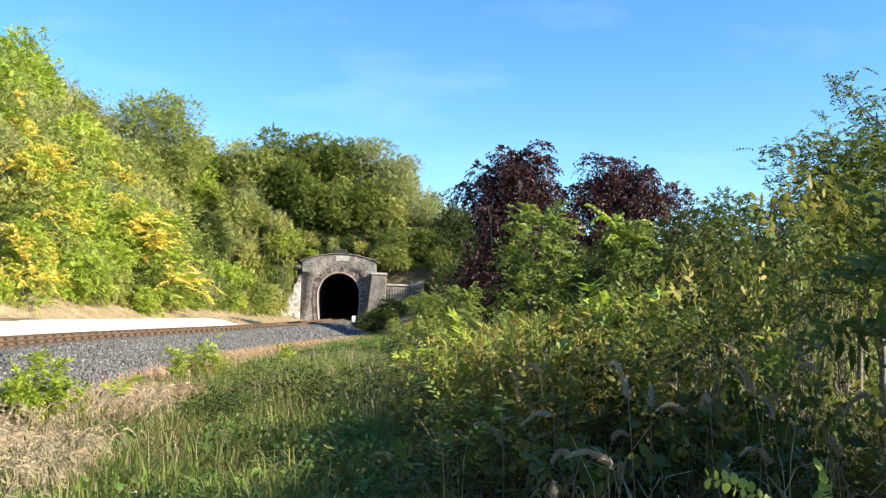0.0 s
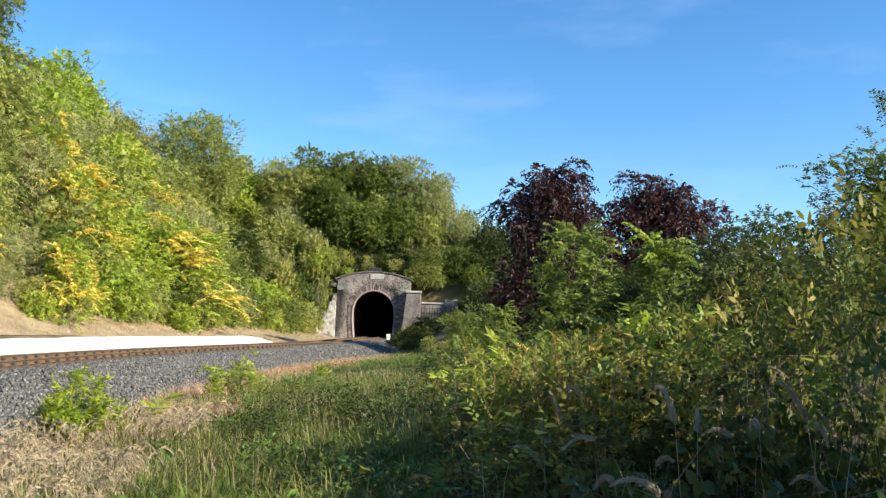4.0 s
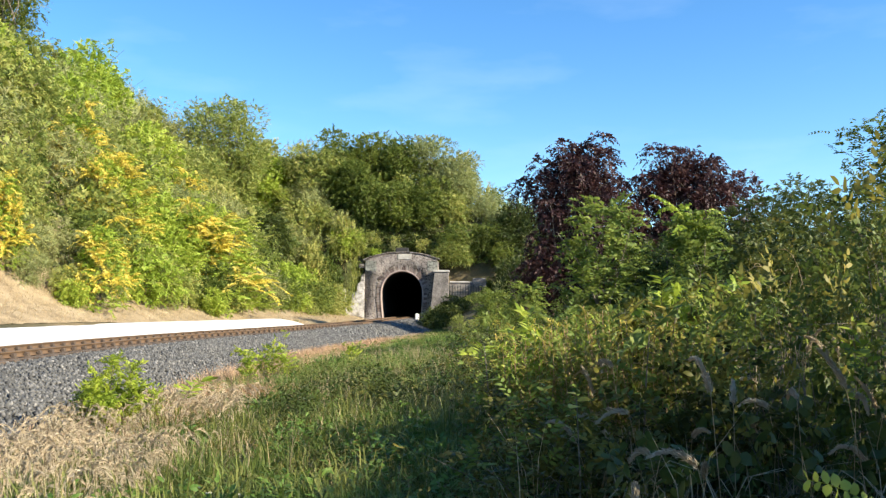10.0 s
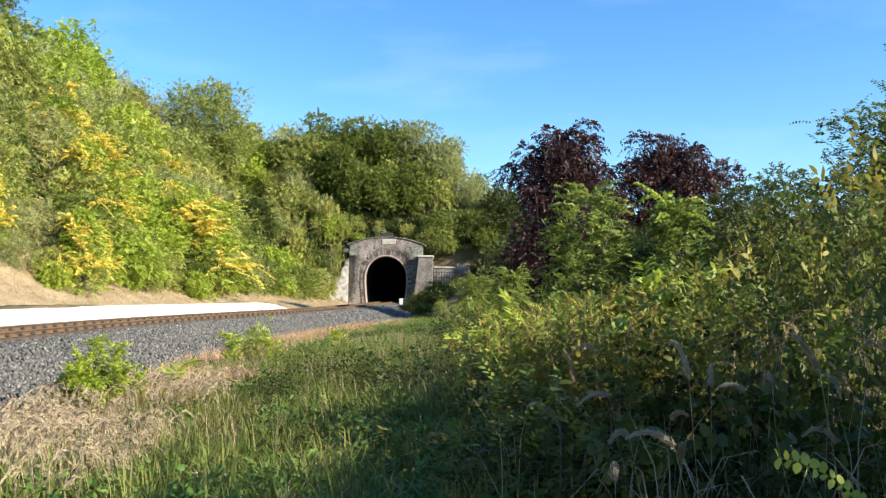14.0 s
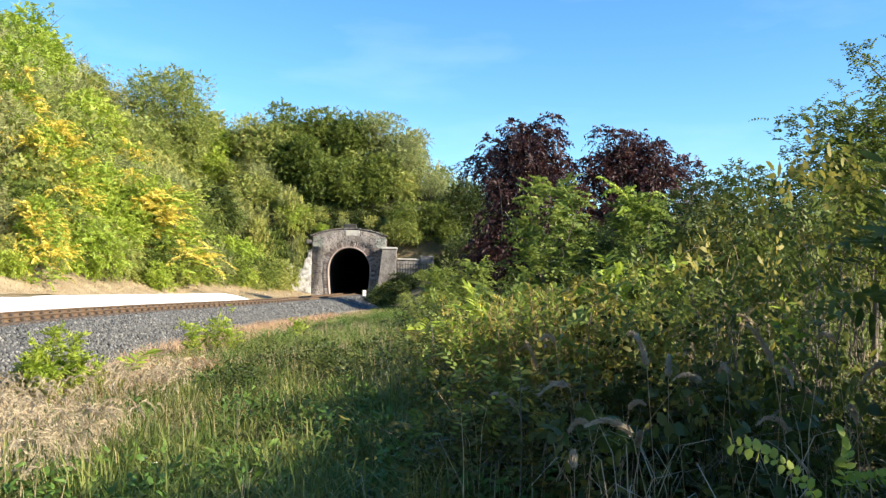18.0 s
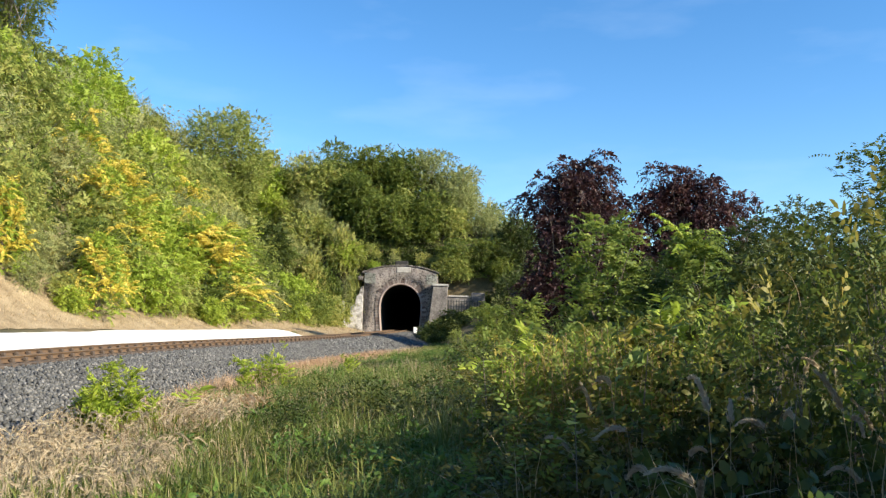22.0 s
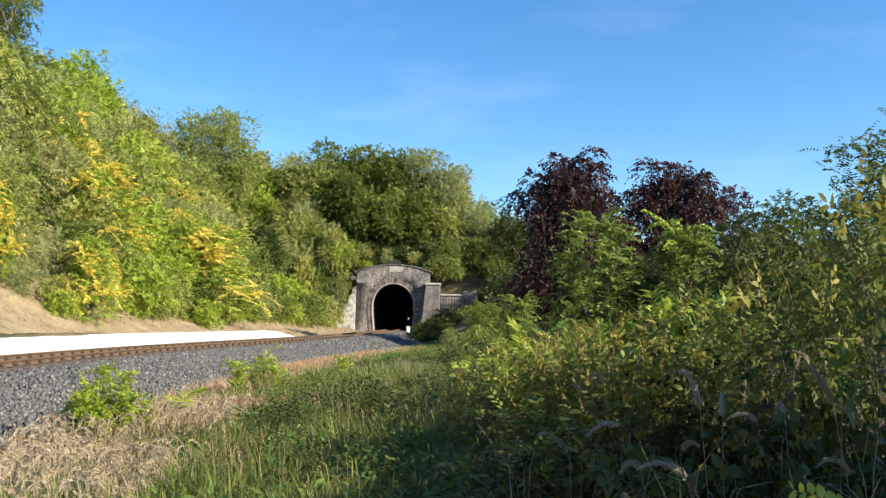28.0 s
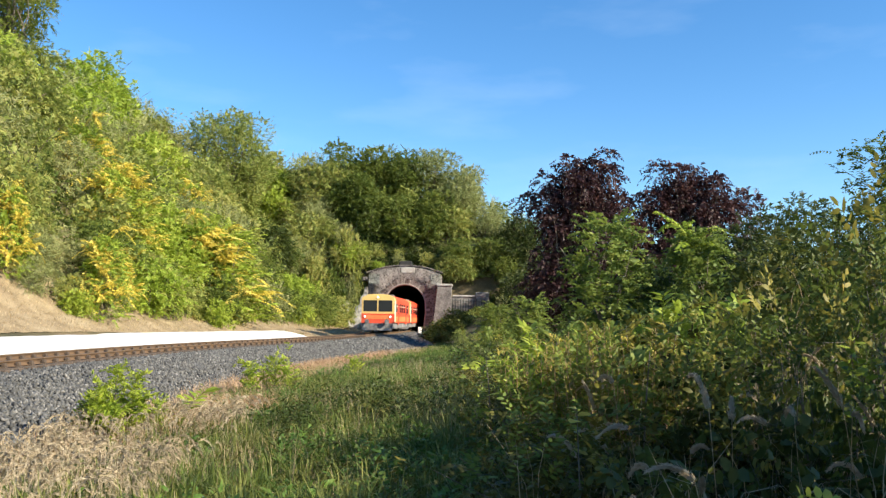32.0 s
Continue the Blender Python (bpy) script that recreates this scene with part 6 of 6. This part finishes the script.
# the open, twiggy tree at the edge of the hedge
def open_tree(x, y, h, fr, seed, label):
    ob = tagged(new("open_tree"), label, "tree", "open trees")
    ob.matrix_basis = pose(x, y, ground_z(x, y))
    r2 = np.random.default_rng(seed)
    lines = [[(np.array((0, 0, -0.2)), 0.05), (np.array((0.05, 0, h * 0.4)), 0.035), (np.array((0, 0.1, h * 0.95)), 0.01)]]
    ends = []
    for k in range(22):
        a, z = r2.uniform(0, 2 * math.pi), h * r2.uniform(0.42, 0.92)
        L = h * r2.uniform(0.2, 0.42) * (1.15 - 0.6 * z / h)
        out = np.array((math.cos(a), math.sin(a), r2.uniform(0.2, 0.9)))
        p0 = np.array((0.03, 0.03, z))
        p1 = p0 + out * L * 0.5 + r2.normal(size=3) * 0.05
        p2 = p0 + out * L + np.array((0, 0, -0.05 * L))
        lines.append([(p0, 0.014), (p1, 0.008), (p2, 0.003)])
        ends += [p1, p2, (p1 + p2) / 2, p0 * 0.4 + p1 * 0.6]
    V, F = tubes(lines, 5)
    part("trunk", fast_mesh("trunk", V, F, M_BARK), None, ob)
    C, A = [], []
    for k in range(fr):
        e = ends[k % len(ends)] + r2.normal(size=3) * 0.1
        out = unit(r2.normal(size=3) + np.array((0, 0, 0.2)))
        side = unit(np.cross(out, (0, 0.1, 1.0)))
        L = 0.24 * r2.uniform(0.7, 1.3)
        for t in np.linspace(0.1, 1, 7):
            p = e + out * L * t - np.array((0, 0, 0.3 * L * t * t))
            C += [p, p]
            A += [side + out * 0.4, -side + out * 0.4]
    V, F = broad_leaves(np.array(C), np.array(A), 0.055, 0.026)
    part("crown", fast_mesh("crown", V, F, M_LEAF_GREEN), None, ob)
    return ob


open_tree(6.1, 10.4, 4.1, 720, 5, "open twiggy tree with small paired leaves")
open_tree(6.6, 10.6, 4.7, 820, 6, "open twiggy tree with small paired leaves")
open_tree(5.3, 8.6, 3.2, 640, 7, "open twiggy tree with small paired leaves")
open_tree(7.4, 12.5, 4.6, 820, 8, "open twiggy tree with small paired leaves")
# dead bramble arches in the hedge
for i in range(9):
    arch = tagged(new("dead_bramble"), "bare dry bramble stem arching over the hedge", "bramble", "dead brambles")
    x, y = 3.55 + 0.11 * i, 10.1 + 0.12 * (i % 3)
    arch.matrix_basis = pose(x, y, ground_z(x, y))
    w, h = hill.uniform(0.25, 0.6), hill.uniform(1.9, 2.45)
    sg = 1 if i % 2 else -1
    V, F = tubes([[(np.array((sg * w * 1.2 * t ** 1.7, 0.1 * math.sin(5 * t + i), 0.2 + (h - 0.2) * (2.1 * t - 1.25 * t * t) / 0.88)), 0.006 - 0.004 * t) for t in np.linspace(0, 1, 10)]], 5)
    part("stem", fast_mesh("stem", V, F, M_STRAW), None, arch)

# small white flowers in the grass
for i, (x, y) in enumerate(((-2.06, 7.23), (-1.9, 7.4), (-2.2, 7.5), (-1.75, 7.1))):
    fl = tagged(new("wild_flower"), "small white wild flower in the grass", "flower", "white flowers")
    fl.matrix_basis = pose(x, y, ground_z(x, y))
    V, F = tubes([[(np.array((0, 0, 0.0)), 0.003), (np.array((0.01, 0, 0.15)), 0.002), (np.array((0, 0.01, 0.3)), 0.0015)]], 4)
    part("stem", fast_mesh("stem", V, F, M_GRASS), None, fl)
    for k in range(6):
        a = k * math.pi / 3
        V, F = broad_leaves(np.array([(0, 0.01, 0.3)]), np.array([(math.cos(a), math.sin(a), 0.35)]), 0.03, 0.018)
        part("petal", fast_mesh("petal", V, F, M_PATH), None, fl)


motions()
